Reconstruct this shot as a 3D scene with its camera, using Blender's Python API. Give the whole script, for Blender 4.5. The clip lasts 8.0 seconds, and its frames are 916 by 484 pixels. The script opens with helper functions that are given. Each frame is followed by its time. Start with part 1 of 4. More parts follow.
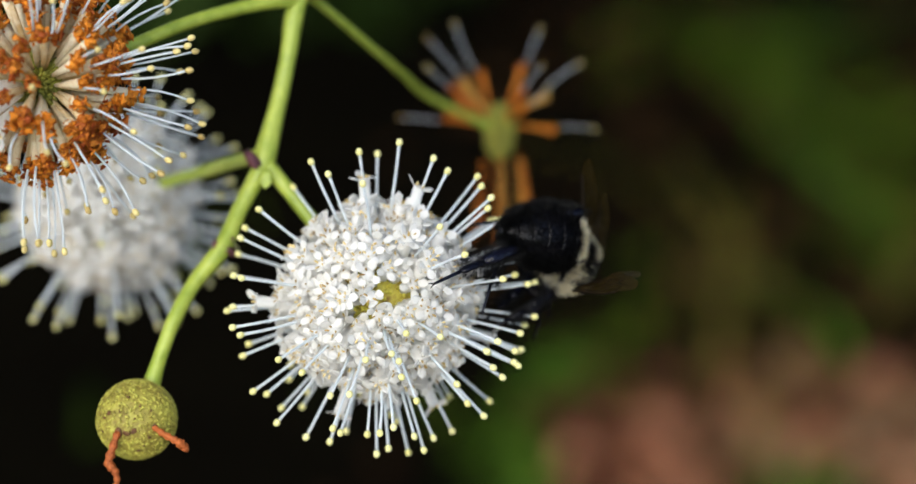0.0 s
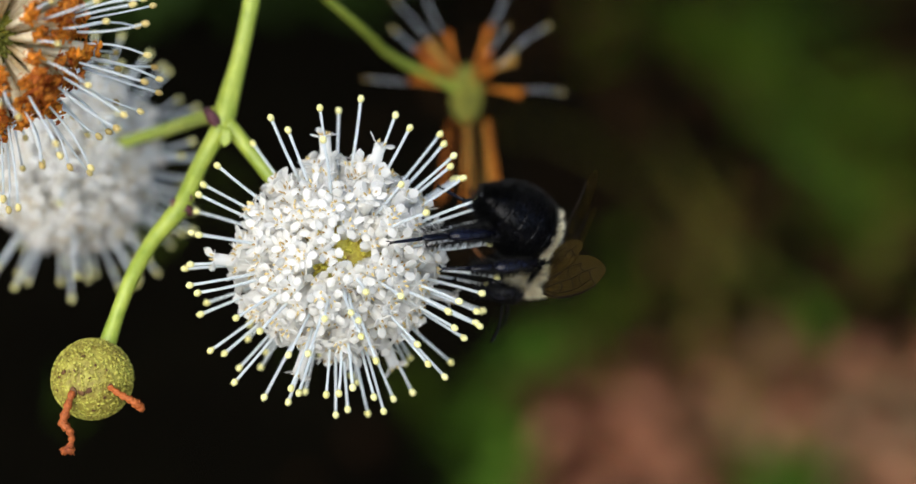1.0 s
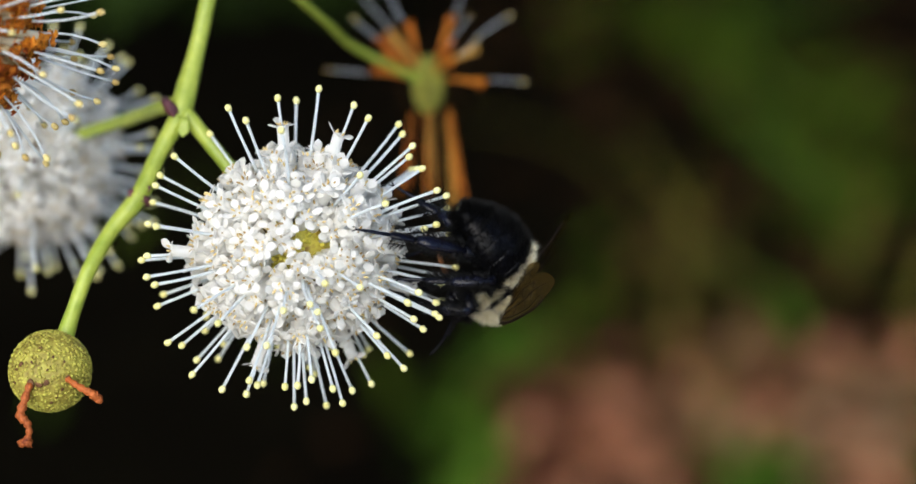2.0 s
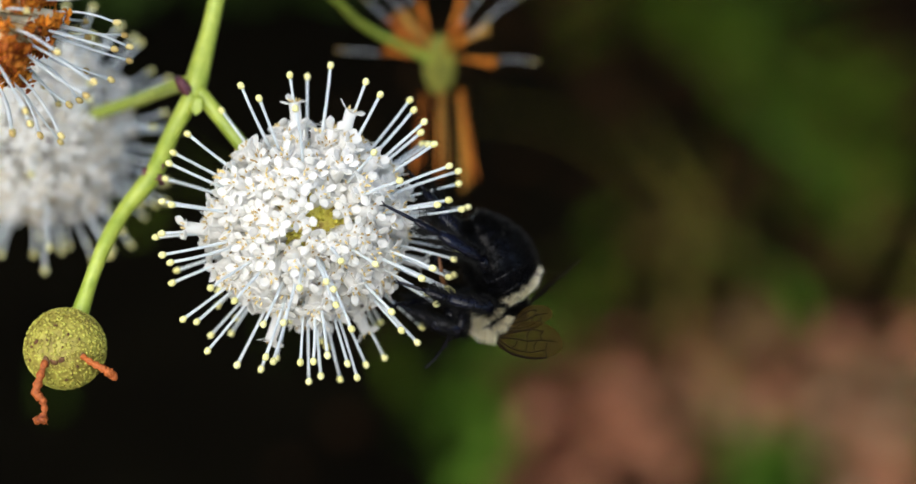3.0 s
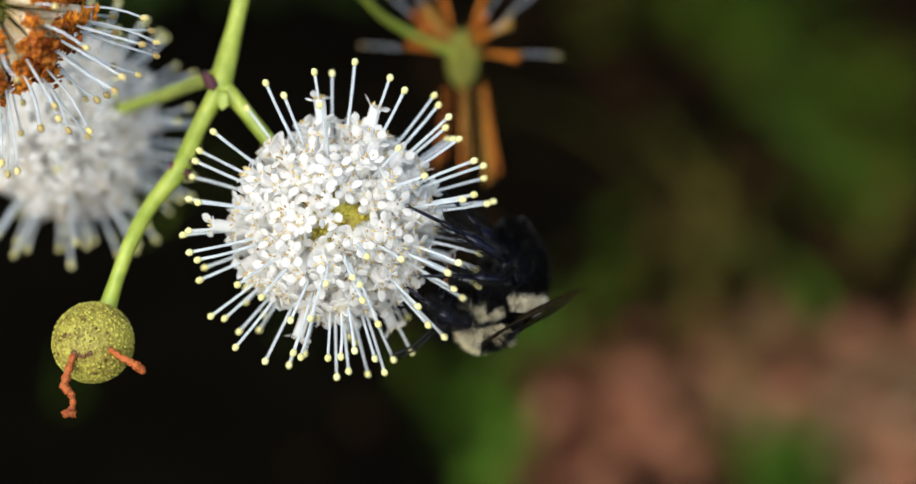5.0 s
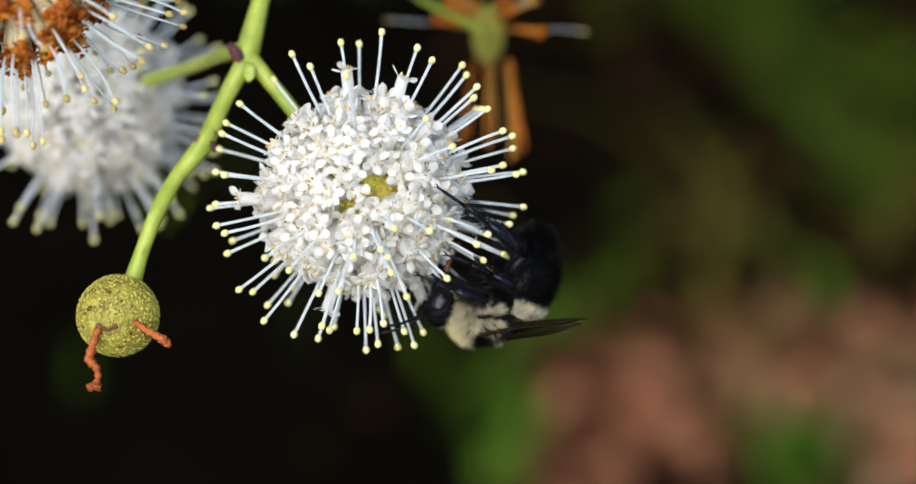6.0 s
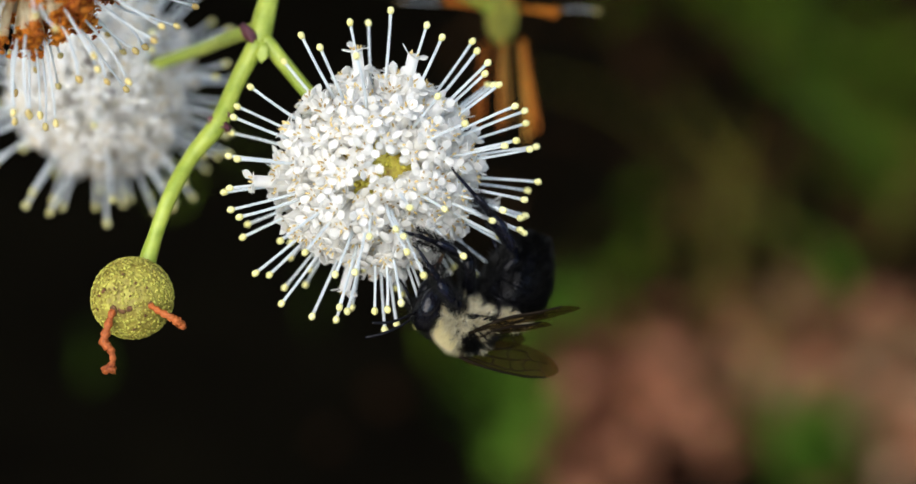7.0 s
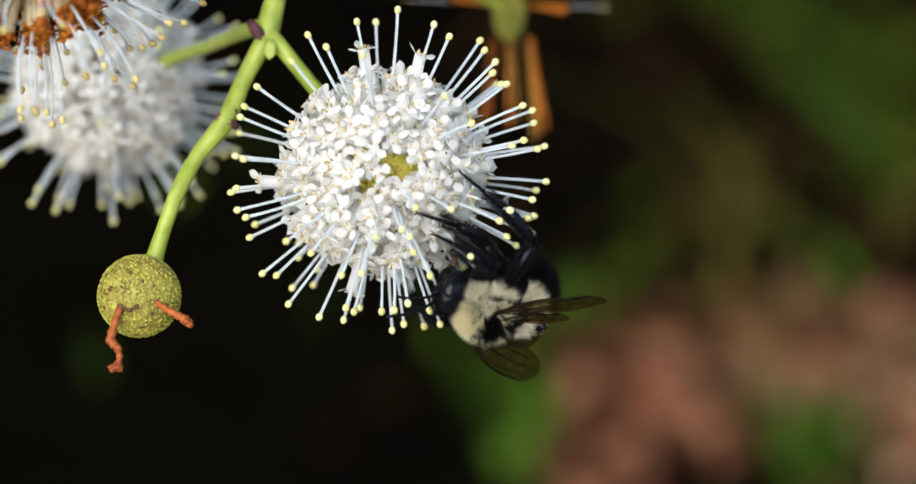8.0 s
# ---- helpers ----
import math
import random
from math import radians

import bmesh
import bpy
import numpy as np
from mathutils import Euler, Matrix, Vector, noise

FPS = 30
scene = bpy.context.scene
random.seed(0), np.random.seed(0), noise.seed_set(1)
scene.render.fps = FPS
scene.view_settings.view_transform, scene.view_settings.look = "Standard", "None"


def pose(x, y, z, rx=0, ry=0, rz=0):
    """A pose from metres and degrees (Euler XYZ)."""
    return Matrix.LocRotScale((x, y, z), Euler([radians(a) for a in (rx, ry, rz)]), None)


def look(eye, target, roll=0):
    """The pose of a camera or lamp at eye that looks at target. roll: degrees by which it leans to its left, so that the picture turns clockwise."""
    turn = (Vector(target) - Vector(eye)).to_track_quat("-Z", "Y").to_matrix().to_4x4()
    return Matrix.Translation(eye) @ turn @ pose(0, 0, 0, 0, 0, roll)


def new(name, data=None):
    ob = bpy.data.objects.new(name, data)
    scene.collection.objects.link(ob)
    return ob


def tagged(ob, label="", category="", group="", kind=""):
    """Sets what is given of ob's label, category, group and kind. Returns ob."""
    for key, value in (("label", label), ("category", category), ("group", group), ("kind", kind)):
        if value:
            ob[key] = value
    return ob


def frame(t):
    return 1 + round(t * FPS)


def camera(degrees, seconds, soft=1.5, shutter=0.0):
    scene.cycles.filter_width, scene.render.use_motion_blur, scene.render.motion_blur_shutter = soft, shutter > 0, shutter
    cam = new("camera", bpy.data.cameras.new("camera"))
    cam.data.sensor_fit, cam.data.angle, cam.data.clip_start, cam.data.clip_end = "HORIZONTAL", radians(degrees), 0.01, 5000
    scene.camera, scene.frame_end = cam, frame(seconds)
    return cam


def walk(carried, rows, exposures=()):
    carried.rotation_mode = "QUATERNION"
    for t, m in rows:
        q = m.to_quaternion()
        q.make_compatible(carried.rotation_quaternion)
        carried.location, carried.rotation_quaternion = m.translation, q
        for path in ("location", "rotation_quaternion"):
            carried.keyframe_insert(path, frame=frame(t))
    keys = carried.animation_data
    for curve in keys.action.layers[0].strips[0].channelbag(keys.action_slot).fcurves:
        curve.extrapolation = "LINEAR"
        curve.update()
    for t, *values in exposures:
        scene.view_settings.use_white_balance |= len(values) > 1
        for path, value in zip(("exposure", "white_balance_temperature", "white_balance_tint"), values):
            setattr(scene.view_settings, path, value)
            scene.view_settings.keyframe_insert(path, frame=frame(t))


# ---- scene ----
# ---------- camera ----------
# The inflorescence has axes of its own: x across, y away, z up, tipped 25 degrees down at the front.
PLANT = pose(0, 0, 0.9, -25, 0, 0)
cam = camera(24.0, 8.0, soft=1.5)
cam.data.dof.use_dof = True
cam.data.dof.focus_distance = 0.2185
cam.data.dof.aperture_fstop = 12.0
cam.data.dof.aperture_blades = 0
walk(cam, [
    (0, PLANT @ pose(0.00863, -0.22900, 0.00608, 90.00, 0.00, 0.00)),
    (0.5, PLANT @ pose(0.00919, -0.22910, 0.00531, 89.85, -0.31, -0.02)),
    (1, PLANT @ pose(0.01092, -0.22601, 0.00365, 89.54, -0.32, -0.45)),
    (1.5, PLANT @ pose(0.01257, -0.22385, 0.00317, 89.47, -0.22, -0.99)),
    (2.8, PLANT @ pose(0.01244, -0.22740, 0.00208, 89.38, 0.15, -1.06)),
    (3, PLANT @ pose(0.01183, -0.22581, 0.00160, 89.17, 0.12, -0.95)),
    (3.5, PLANT @ pose(0.01076, -0.22604, 0.00144, 89.09, 0.26, -0.69)),
    (4, PLANT @ pose(0.01149, -0.22764, 0.00130, 89.11, 0.18, -0.79)),
    (4.5, PLANT @ pose(0.01126, -0.22719, 0.00151, 89.10, 0.29, -0.71)),
    (6, PLANT @ pose(0.00884, -0.22461, -0.00003, 88.72, 0.01, -0.28)),
    (6.5, PLANT @ pose(0.00832, -0.22299, -0.00097, 88.54, 0.27, -0.11)),
    (7, PLANT @ pose(0.00824, -0.22332, -0.00114, 88.46, 0.43, -0.03)),
    (7.5, PLANT @ pose(0.00794, -0.22177, -0.00127, 88.44, 0.34, 0.01)),
    (8, PLANT @ pose(0.00770, -0.22211, -0.00123, 88.42, 0.40, 0.06))
], exposures=((0, 0.71), (3, 0.81), (8, 0.82)))

# ---------- light ----------
SUN_HIGH, SUN_ROUND = 37, 205
world = bpy.data.worlds.new("sky")
scene.world = world
world.use_nodes = True
nodes, links = world.node_tree.nodes, world.node_tree.links
sky = nodes.new("ShaderNodeTexSky")
sky.sky_type, sky.sun_disc = "NISHITA", False
sky.sun_elevation, sky.sun_rotation = radians(SUN_HIGH), radians(SUN_ROUND)
links.new(sky.outputs[0], nodes["Background"].inputs[0])
nodes["Background"].inputs[1].default_value = 0.15

sun = new("sun", bpy.data.lights.new("sun", "SUN"))
sun.data.energy, sun.data.angle, sun.data.color = 2.1, radians(70), (1.0, 0.96, 0.87)
a, b = radians(SUN_ROUND), radians(SUN_HIGH)
sun_way = Vector((math.sin(a) * math.cos(b), math.cos(a) * math.cos(b), math.sin(b)))
sun.matrix_world = look(sun_way * 20, (0, 0, 0))


# ---------- materials ----------
def surface(name, dark, light, scale, rough=0.6, bump=0.0, fine=4.0, through_light=0.0, spec=0.4, vary=0.0):
    """A procedural surface: two colours mixed by coarse and fine noise, with relief; through_light lets light pass as in a petal."""
    m = bpy.data.materials.new(name)
    m.use_nodes = True
    n, l = m.node_tree.nodes, m.node_tree.links
    bsdf, out = n["Principled BSDF"], n["Material Output"]
    co = n.new("ShaderNodeTexCoord")
    big, small = n.new("ShaderNodeTexNoise"), n.new("ShaderNodeTexNoise")
    for tex, s in ((big, scale), (small, scale * fine)):
        tex.inputs["Scale"].default_value, tex.inputs["Detail"].default_value = s, 3
        l.new(co.outputs["Object"], tex.inputs["Vector"])
    add = n.new("ShaderNodeMix")
    add.inputs[0].default_value = 0.45
    l.new(big.outputs[0], add.inputs[2])
    l.new(small.outputs[0], add.inputs[3])
    level = add.outputs[0]
    if vary:
        info, math_node = n.new("ShaderNodeObjectInfo"), n.new("ShaderNodeMath")
        math_node.operation = "MULTIPLY_ADD"
        l.new(info.outputs["Random"], math_node.inputs[0])
        math_node.inputs[1].default_value = vary
        geo, plus = n.new("ShaderNodeNewGeometry"), n.new("ShaderNodeMath")
        plus.operation = "MULTIPLY_ADD"
        l.new(geo.outputs["Random Per Island"], plus.inputs[0])
        plus.inputs[1].default_value = vary
        l.new(add.outputs[0], plus.inputs[2])
        sub = n.new("ShaderNodeMath")
        sub.operation = "SUBTRACT"
        l.new(plus.outputs[0], math_node.inputs[2])
        l.new(math_node.outputs[0], sub.inputs[0])
        sub.inputs[1].default_value = vary
        level = sub.outputs[0]
    ramp = n.new("ShaderNodeValToRGB")
    ramp.color_ramp.elements[0].position, ramp.color_ramp.elements[1].position = 0.3, 0.7
    ramp.color_ramp.elements[0].color, ramp.color_ramp.elements[1].color = (*dark, 1), (*light, 1)
    l.new(level, ramp.inputs[0])
    l.new(ramp.outputs[0], bsdf.inputs["Base Color"])
    bsdf.inputs["Roughness"].default_value = rough
    bsdf.inputs["Specular IOR Level"].default_value = spec
    if bump:
        relief = n.new("ShaderNodeBump")
        relief.inputs["Strength"].default_value = bump
        relief.inputs["Distance"].default_value = 0.3 / scale
        l.new(small.outputs[0], relief.inputs["Height"])
        l.new(relief.outputs[0], bsdf.inputs["Normal"])
    if through_light:
        tl, mix = n.new("ShaderNodeBsdfTranslucent"), n.new("ShaderNodeMixShader")
        l.new(ramp.outputs[0], tl.inputs[0])
        mix.inputs[0].default_value = through_light
        l.new(bsdf.outputs[0], mix.inputs[1])
        l.new(tl.outputs[0], mix.inputs[2])
        l.new(mix.outputs[0], out.inputs[0])
    return m


M = {
    "petal": surface("petal", (0.957, 0.948, 0.912), (0.985, 0.98, 0.965), 500, 0.45, 0.1, through_light=0.66, spec=0.25, vary=0.1),
    "anther": surface("anther", (0.33, 0.20, 0.05), (0.80, 0.63, 0.28), 1500, 0.7, 0.2, vary=0.4),
    "style": surface("style", (0.82, 0.88, 0.91), (0.93, 0.96, 0.97), 900, 0.35, through_light=0.6, spec=0.4),
    "stigma": surface("stigma", (0.64, 0.58, 0.18), (0.88, 0.84, 0.42), 1800, 0.5, 0.3, vary=0.2),
    "old_stigma": surface("old_stigma", (0.34, 0.22, 0.06), (0.66, 0.55, 0.22), 1500, 0.6, 0.3, vary=0.5),
    "receptacle": surface("receptacle", (0.14, 0.03, 0.004), (0.56, 0.50, 0.07), 500, 0.6, 0.4, vary=0.6),
    "tube": surface("old_tube", (0.62, 0.42, 0.17), (0.92, 0.84, 0.62), 350, 0.6, 0.2, through_light=0.25, vary=0.3),
    "withered": surface("withered", (0.38, 0.07, 0.004), (0.98, 0.38, 0.03), 1500, 0.55, 0.6, through_light=0.35, vary=0.3),
    "dry": surface("dry_floret", (0.40, 0.15, 0.02), (0.82, 0.48, 0.09), 500, 0.6, 0.3, through_light=0.3, vary=0.2),
    "stem": surface("stem", (0.20, 0.28, 0.025), (0.44, 0.50, 0.075), 200, 0.4, 0.12, spec=0.5),
    "bare": surface("bare_core", (0.08, 0.09, 0.012), (0.34, 0.32, 0.04), 500, 0.6, 0.3),
    "node": surface("node", (0.05, 0.012, 0.028), (0.17, 0.06, 0.06), 700, 0.6, 0.4),
    "nutlet": surface("nutlet", (0.15, 0.10, 0.014), (0.46, 0.43, 0.07), 420, 0.6, 0.3, vary=0.25),
    "blemish": surface("blemish", (0.05, 0.018, 0.006), (0.16, 0.07, 0.02), 900, 0.7, 0.3),
    "dry_red": surface("dry_red", (0.16, 0.025, 0.005), (0.54, 0.14, 0.028), 900, 0.6, 0.5, through_light=0.2, vary=0.3),
    "shell": surface("bee_shell", (0.002, 0.002, 0.003), (0.006, 0.006, 0.009), 900, 0.14, 0.12, spec=0.14),
    "shin": surface("bee_shin", (0.002, 0.002, 0.004), (0.006, 0.007, 0.016), 900, 0.11, 0.1, spec=0.22),
    "eye": surface("bee_eye", (0.003, 0.003, 0.005), (0.008, 0.008, 0.012), 2500, 0.1, 0.05, spec=0.28),
    "black_hair": surface("black_hair", (0.0015, 0.0015, 0.0015), (0.005, 0.005, 0.005), 900, 0.38, spec=0.14, vary=0.3),
    "tan_hair": surface("tan_hair", (0.50, 0.40, 0.16), (0.93, 0.87, 0.60), 300, 0.6, spec=0.3, through_light=0.3, vary=0.5),
    "pale_hair": surface("pale_hair", (0.62, 0.56, 0.36), (0.98, 0.96, 0.85), 260, 0.6, spec=0.3, through_light=0.4, vary=0.5),
    "vein": surface("wing_vein", (0.004, 0.003, 0.002), (0.014, 0.009, 0.005), 900, 0.5, spec=0.05),
    "tongue": surface("bee_tongue", (0.10, 0.04, 0.015), (0.22, 0.09, 0.03), 900, 0.35),
    # darker than any earth: the deep shade is put into the soil's colour
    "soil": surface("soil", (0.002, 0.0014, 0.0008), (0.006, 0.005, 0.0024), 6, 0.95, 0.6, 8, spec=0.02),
    "bounce_ground": surface("bounce_ground", (0.36, 0.30, 0.22), (0.55, 0.48, 0.37), 5, 0.9, 0.5, 8, spec=0.1),
    "litter": surface("litter", (0.05, 0.016, 0.009), (0.50, 0.22, 0.12), 20, 0.85, 0.3, spec=0.05, vary=0.8),
    # a darkened copy of the litter, with shade put into the brown
    "dim_litter": surface("dim_litter", (0.008, 0.004, 0.002), (0.075, 0.038, 0.016), 20, 0.9, 0.3, spec=0.03, vary=0.8),
    "pale_litter": surface("pale_litter", (0.16, 0.09, 0.04), (0.68, 0.46, 0.28), 20, 0.85, 0.3, spec=0.05, vary=0.7),
    "grass": surface("grass", (0.022, 0.050, 0.004), (0.13, 0.20, 0.016), 8, 0.7, 0.1, through_light=0.35, spec=0.08, vary=0.7),
    "fresh_grass": surface("fresh_grass", (0.05, 0.13, 0.01), (0.18, 0.34, 0.035), 8, 0.6, 0.1, through_light=0.4, spec=0.1, vary=0.6),
    "straw": surface("straw", (0.07, 0.055, 0.012), (0.17, 0.13, 0.035), 8, 0.8, 0.1, spec=0.05, vary=0.3),
    "pale_straw": surface("pale_straw", (0.14, 0.12, 0.016), (0.38, 0.33, 0.06), 8, 0.7, 0.1, spec=0.1, vary=0.3),
    "leaf": surface("leaf", (0.018, 0.04, 0.006), (0.045, 0.08, 0.014), 12, 0.6, 0.2, through_light=0.15, spec=0.1, vary=0.4),
}


def wing_material():
    m = bpy.data.materials.new("wing_membrane")
    m.use_nodes = True
    n, l = m.node_tree.nodes, m.node_tree.links
    bsdf = n["Principled BSDF"]
    bsdf.inputs["Base Color"].default_value = (0.06, 0.042, 0.012, 1)
    bsdf.inputs["Roughness"].default_value = 0.32
    clear, mix, tex, co, ramp = (n.new("ShaderNodeBsdfTransparent"), n.new("ShaderNodeMixShader"), n.new("ShaderNodeTexNoise"),
                                 n.new("ShaderNodeTexCoord"), n.new("ShaderNodeMapRange"))
    clear.inputs[0].default_value = (0.72, 0.64, 0.48, 1)
    tex.inputs["Scale"].default_value = 700
    l.new(co.outputs["Object"], tex.inputs["Vector"])
    l.new(tex.outputs[0], ramp.inputs[0])
    ramp.inputs["To Min"].default_value, ramp.inputs["To Max"].default_value = 0.16, 0.36
    bsdf.inputs["Specular IOR Level"].default_value = 0.12
    l.new(ramp.outputs[0], mix.inputs[0])
    l.new(clear.outputs[0], mix.inputs[1])
    l.new(bsdf.outputs[0], mix.inputs[2])
    l.new(mix.outputs[0], n["Material Output"].inputs[0])
    return m


M["wing"] = wing_material()


# ---------- building blocks ----------
class Geo:
    """Collects vertices and faces in millimetres, with a material slot for each face."""

    def __init__(self):
        self.v, self.f, self.s = [], [], []

    def add(self, verts, faces, slot=0):
        k = len(self.v)
        self.v += [tuple(p) for p in verts]
        self.f += [tuple(i + k for i in f) for f in faces]
        self.s += [slot] * len(faces)

    def tube(self, points, radii, sides=8, slot=0, flat=1.0):
        """A closed tube through the points; flat squashes it across its second axis."""
        pts = [Vector(p) for p in points]
        n = len(pts)
        ways = [(pts[min(i + 1, n - 1)] - pts[max(i - 1, 0)]).normalized() for i in range(n)]
        side = ways[0].orthogonal().normalized()
        verts = [pts[0]]
        for p, w, r in zip(pts, ways, radii):
            side = (side - w * side.dot(w)).normalized()
            up = w.cross(side)
            for j in range(sides):
                t = 2 * math.pi * j / sides
                verts.append(p + side * (r * math.cos(t)) + up * (r * flat * math.sin(t)))
        verts.append(pts[-1])
        last = len(verts) - 1
        faces = [(0, 1 + (j + 1) % sides, 1 + j) for j in range(sides)]
        for i in range(n - 1):
            for j in range(sides):
                k, q = 1 + i * sides, (j + 1) % sides
                faces.append((k + j, k + q, k + sides + q, k + sides + j))
        k = 1 + (n - 1) * sides
        faces += [(last, k + j, k + (j + 1) % sides) for j in range(sides)]
        self.add(verts, faces, slot)

    def ball(self, m, rings=6, sides=8, slot=0, rough=0.0, seed=0.0):
        """A unit ball put through the matrix m, roughened by noise."""
        verts, faces = [], []
        for i in range(rings + 1):
            t = math.pi * i / rings
            for j in range(sides if 0 < i < rings else 1):
                f = 2 * math.pi * j / sides
                p = Vector((math.sin(t) * math.cos(f), math.sin(t) * math.sin(f), math.cos(t)))
                if rough:
                    p = p * (1 + rough * noise.noise(p * 1.9 + Vector((seed, seed * 0.7, 3.1))))
                verts.append(m @ p)
        at = lambda i, j: 0 if i == 0 else (len(verts) - 1 if i == rings else 1 + (i - 1) * sides + j % sides)
        for i in range(rings):
            for j in range(sides):
                q = [at(i, j), at(i + 1, j), at(i + 1, j + 1), at(i, j + 1)]
                q = [x for k, x in enumerate(q) if x not in q[:k]]
                faces.append(tuple(q))
        self.add(verts, faces, slot)

    def lathe(self, profile, sides=24, slot=0, wide=1.0, tall=1.0):
        """Rings (x, radius) round the x axis, closed at both ends."""
        verts = [(profile[0][0], 0, 0)]
        for x, r in profile:
            for j in range(sides):
                t = 2 * math.pi * j / sides
                verts.append((x, r * wide * math.cos(t), r * tall * math.sin(t)))
        verts.append((profile[-1][0], 0, 0))
        last, n = len(verts) - 1, len(profile)
        faces = [(0, 1 + j, 1 + (j + 1) % sides) for j in range(sides)]
        for i in range(n - 1):
            k = 1 + i * sides
            for j in range(sides):
                q = (j + 1) % sides
                faces.append((k + j, k + sides + j, k + sides + q, k + q))
        k = 1 + (n - 1) * sides
        faces += [(last, k + (j + 1) % sides, k + j) for j in range(sides)]
        self.add(verts, faces, slot)

    def petal(self, m, long, wide, cup, slot=0, thick=0.035):
        """A rounded lobe along x from its narrow foot: cupped along and across, closed all round."""
        rows = ((0.0, 0.42), (0.3, 0.78), (0.62, 1.0), (0.86, 0.78), (1.0, 0.3))
        verts, faces = [], []
        for lift in (0, thick):
            for s, w in rows:
                for c in (-1, -0.5, 0, 0.5, 1):
                    x, y = s * long - 0.1 * long * c * c * s, c * w * wide / 2
                    verts.append(m @ Vector((x, y, lift + cup * (0.8 * s * s * long + 0.9 * y * y / wide))))
        for r in range(4):
            for c in range(4):
                q = (r * 5 + c, r * 5 + c + 1, r * 5 + c + 6, r * 5 + c + 5)
                faces += [q[::-1], tuple(i + 25 for i in q)]
        rim = [0, 1, 2, 3, 4, 9, 14, 19, 24, 23, 22, 21, 20, 15, 10, 5]
        faces += [(a, b, b + 25, a + 25) for a, b in zip(rim, rim[1:] + rim[:1])]
        self.add(verts, faces, slot)

    def hair(self, root, tip, r, slot=0):
        """One tapered hair, bent a little by its three-sided root."""
        root, tip = Vector(root), Vector(tip)
        w = (tip - root).normalized()
        a = w.orthogonal().normalized() * r
        c = w.cross(a)
        self.add([root + a, root - a * 0.5 + c * 0.87, root - a * 0.5 - c * 0.87, tip], [(0, 1, 3), (1, 2, 3), (2, 0, 3)], slot)

    def mesh(self, name, materials, scale=0.001, smooth=True):
        me = bpy.data.meshes.new(name)
        me.from_pydata((np.array(self.v) * scale).tolist(), [], self.f)
        for m in materials:
            me.materials.append(m)
        me.polygons.foreach_set("material_index", self.s)
        me.polygons.foreach_set("use_smooth", [smooth] * len(self.f))
        me.update()
        return me


def part(name, mesh, parent, label="", m=None):
    """Links a mesh as one part under its thing or part."""
    ob = new(name, mesh)
    ob.parent = parent
    if m is not None:
        ob.matrix_basis = m
    if label:
        ob["label"] = label
    return ob


def thing(name, m, label, category, group="", kind=""):
    ob = new(name)
    ob.empty_display_size = 0.005
    ob.matrix_basis = m
    return tagged(ob, label, category, group, kind)


def shift(x, y, z):
    return Matrix.Translation((x * 0.001, y * 0.001, z * 0.001))


def curve_through(points, steps=8):
    """Points of a smooth curve through the given ones, with their last number (a radius) carried along."""
    p = [np.array(q, float) for q in points]
    p = [2 * p[0] - p[1]] + p + [2 * p[-1] - p[-2]]
    out = []
    for i in range(1, len(p) - 2):
        for k in range(steps):
            t = k / steps
            out.append(0.5 * (2 * p[i] + (p[i + 1] - p[i - 1]) * t + (2 * p[i - 1] - 5 * p[i] + 4 * p[i + 1] - p[i + 2]) * t * t
                              + (3 * p[i] - p[i - 1] - 3 * p[i + 1] + p[i + 2]) * t ** 3))
    return out + [p[-2]]


def scatter(n, seed, jitter=0.1):
    """n directions spread over the sphere, unevenly."""
    rnd, out = random.Random(seed), []
    for i in range(n):
        z = 1 - 2 * (i + 0.5) / n
        f = i * 2.399963
        r = math.sqrt(1 - z * z)
        v = Vector((r * math.cos(f), r * math.sin(f), z)) + Vector([rnd.gauss(0, jitter) for _ in range(3)])
        out.append(v.normalized())
    return out


def aim(v, roll):
    """The turn that lays the z axis along v."""
    return Vector(v).to_track_quat("Z", "Y").to_matrix().to_4x4() @ Matrix.Rotation(roll, 4, "Z")


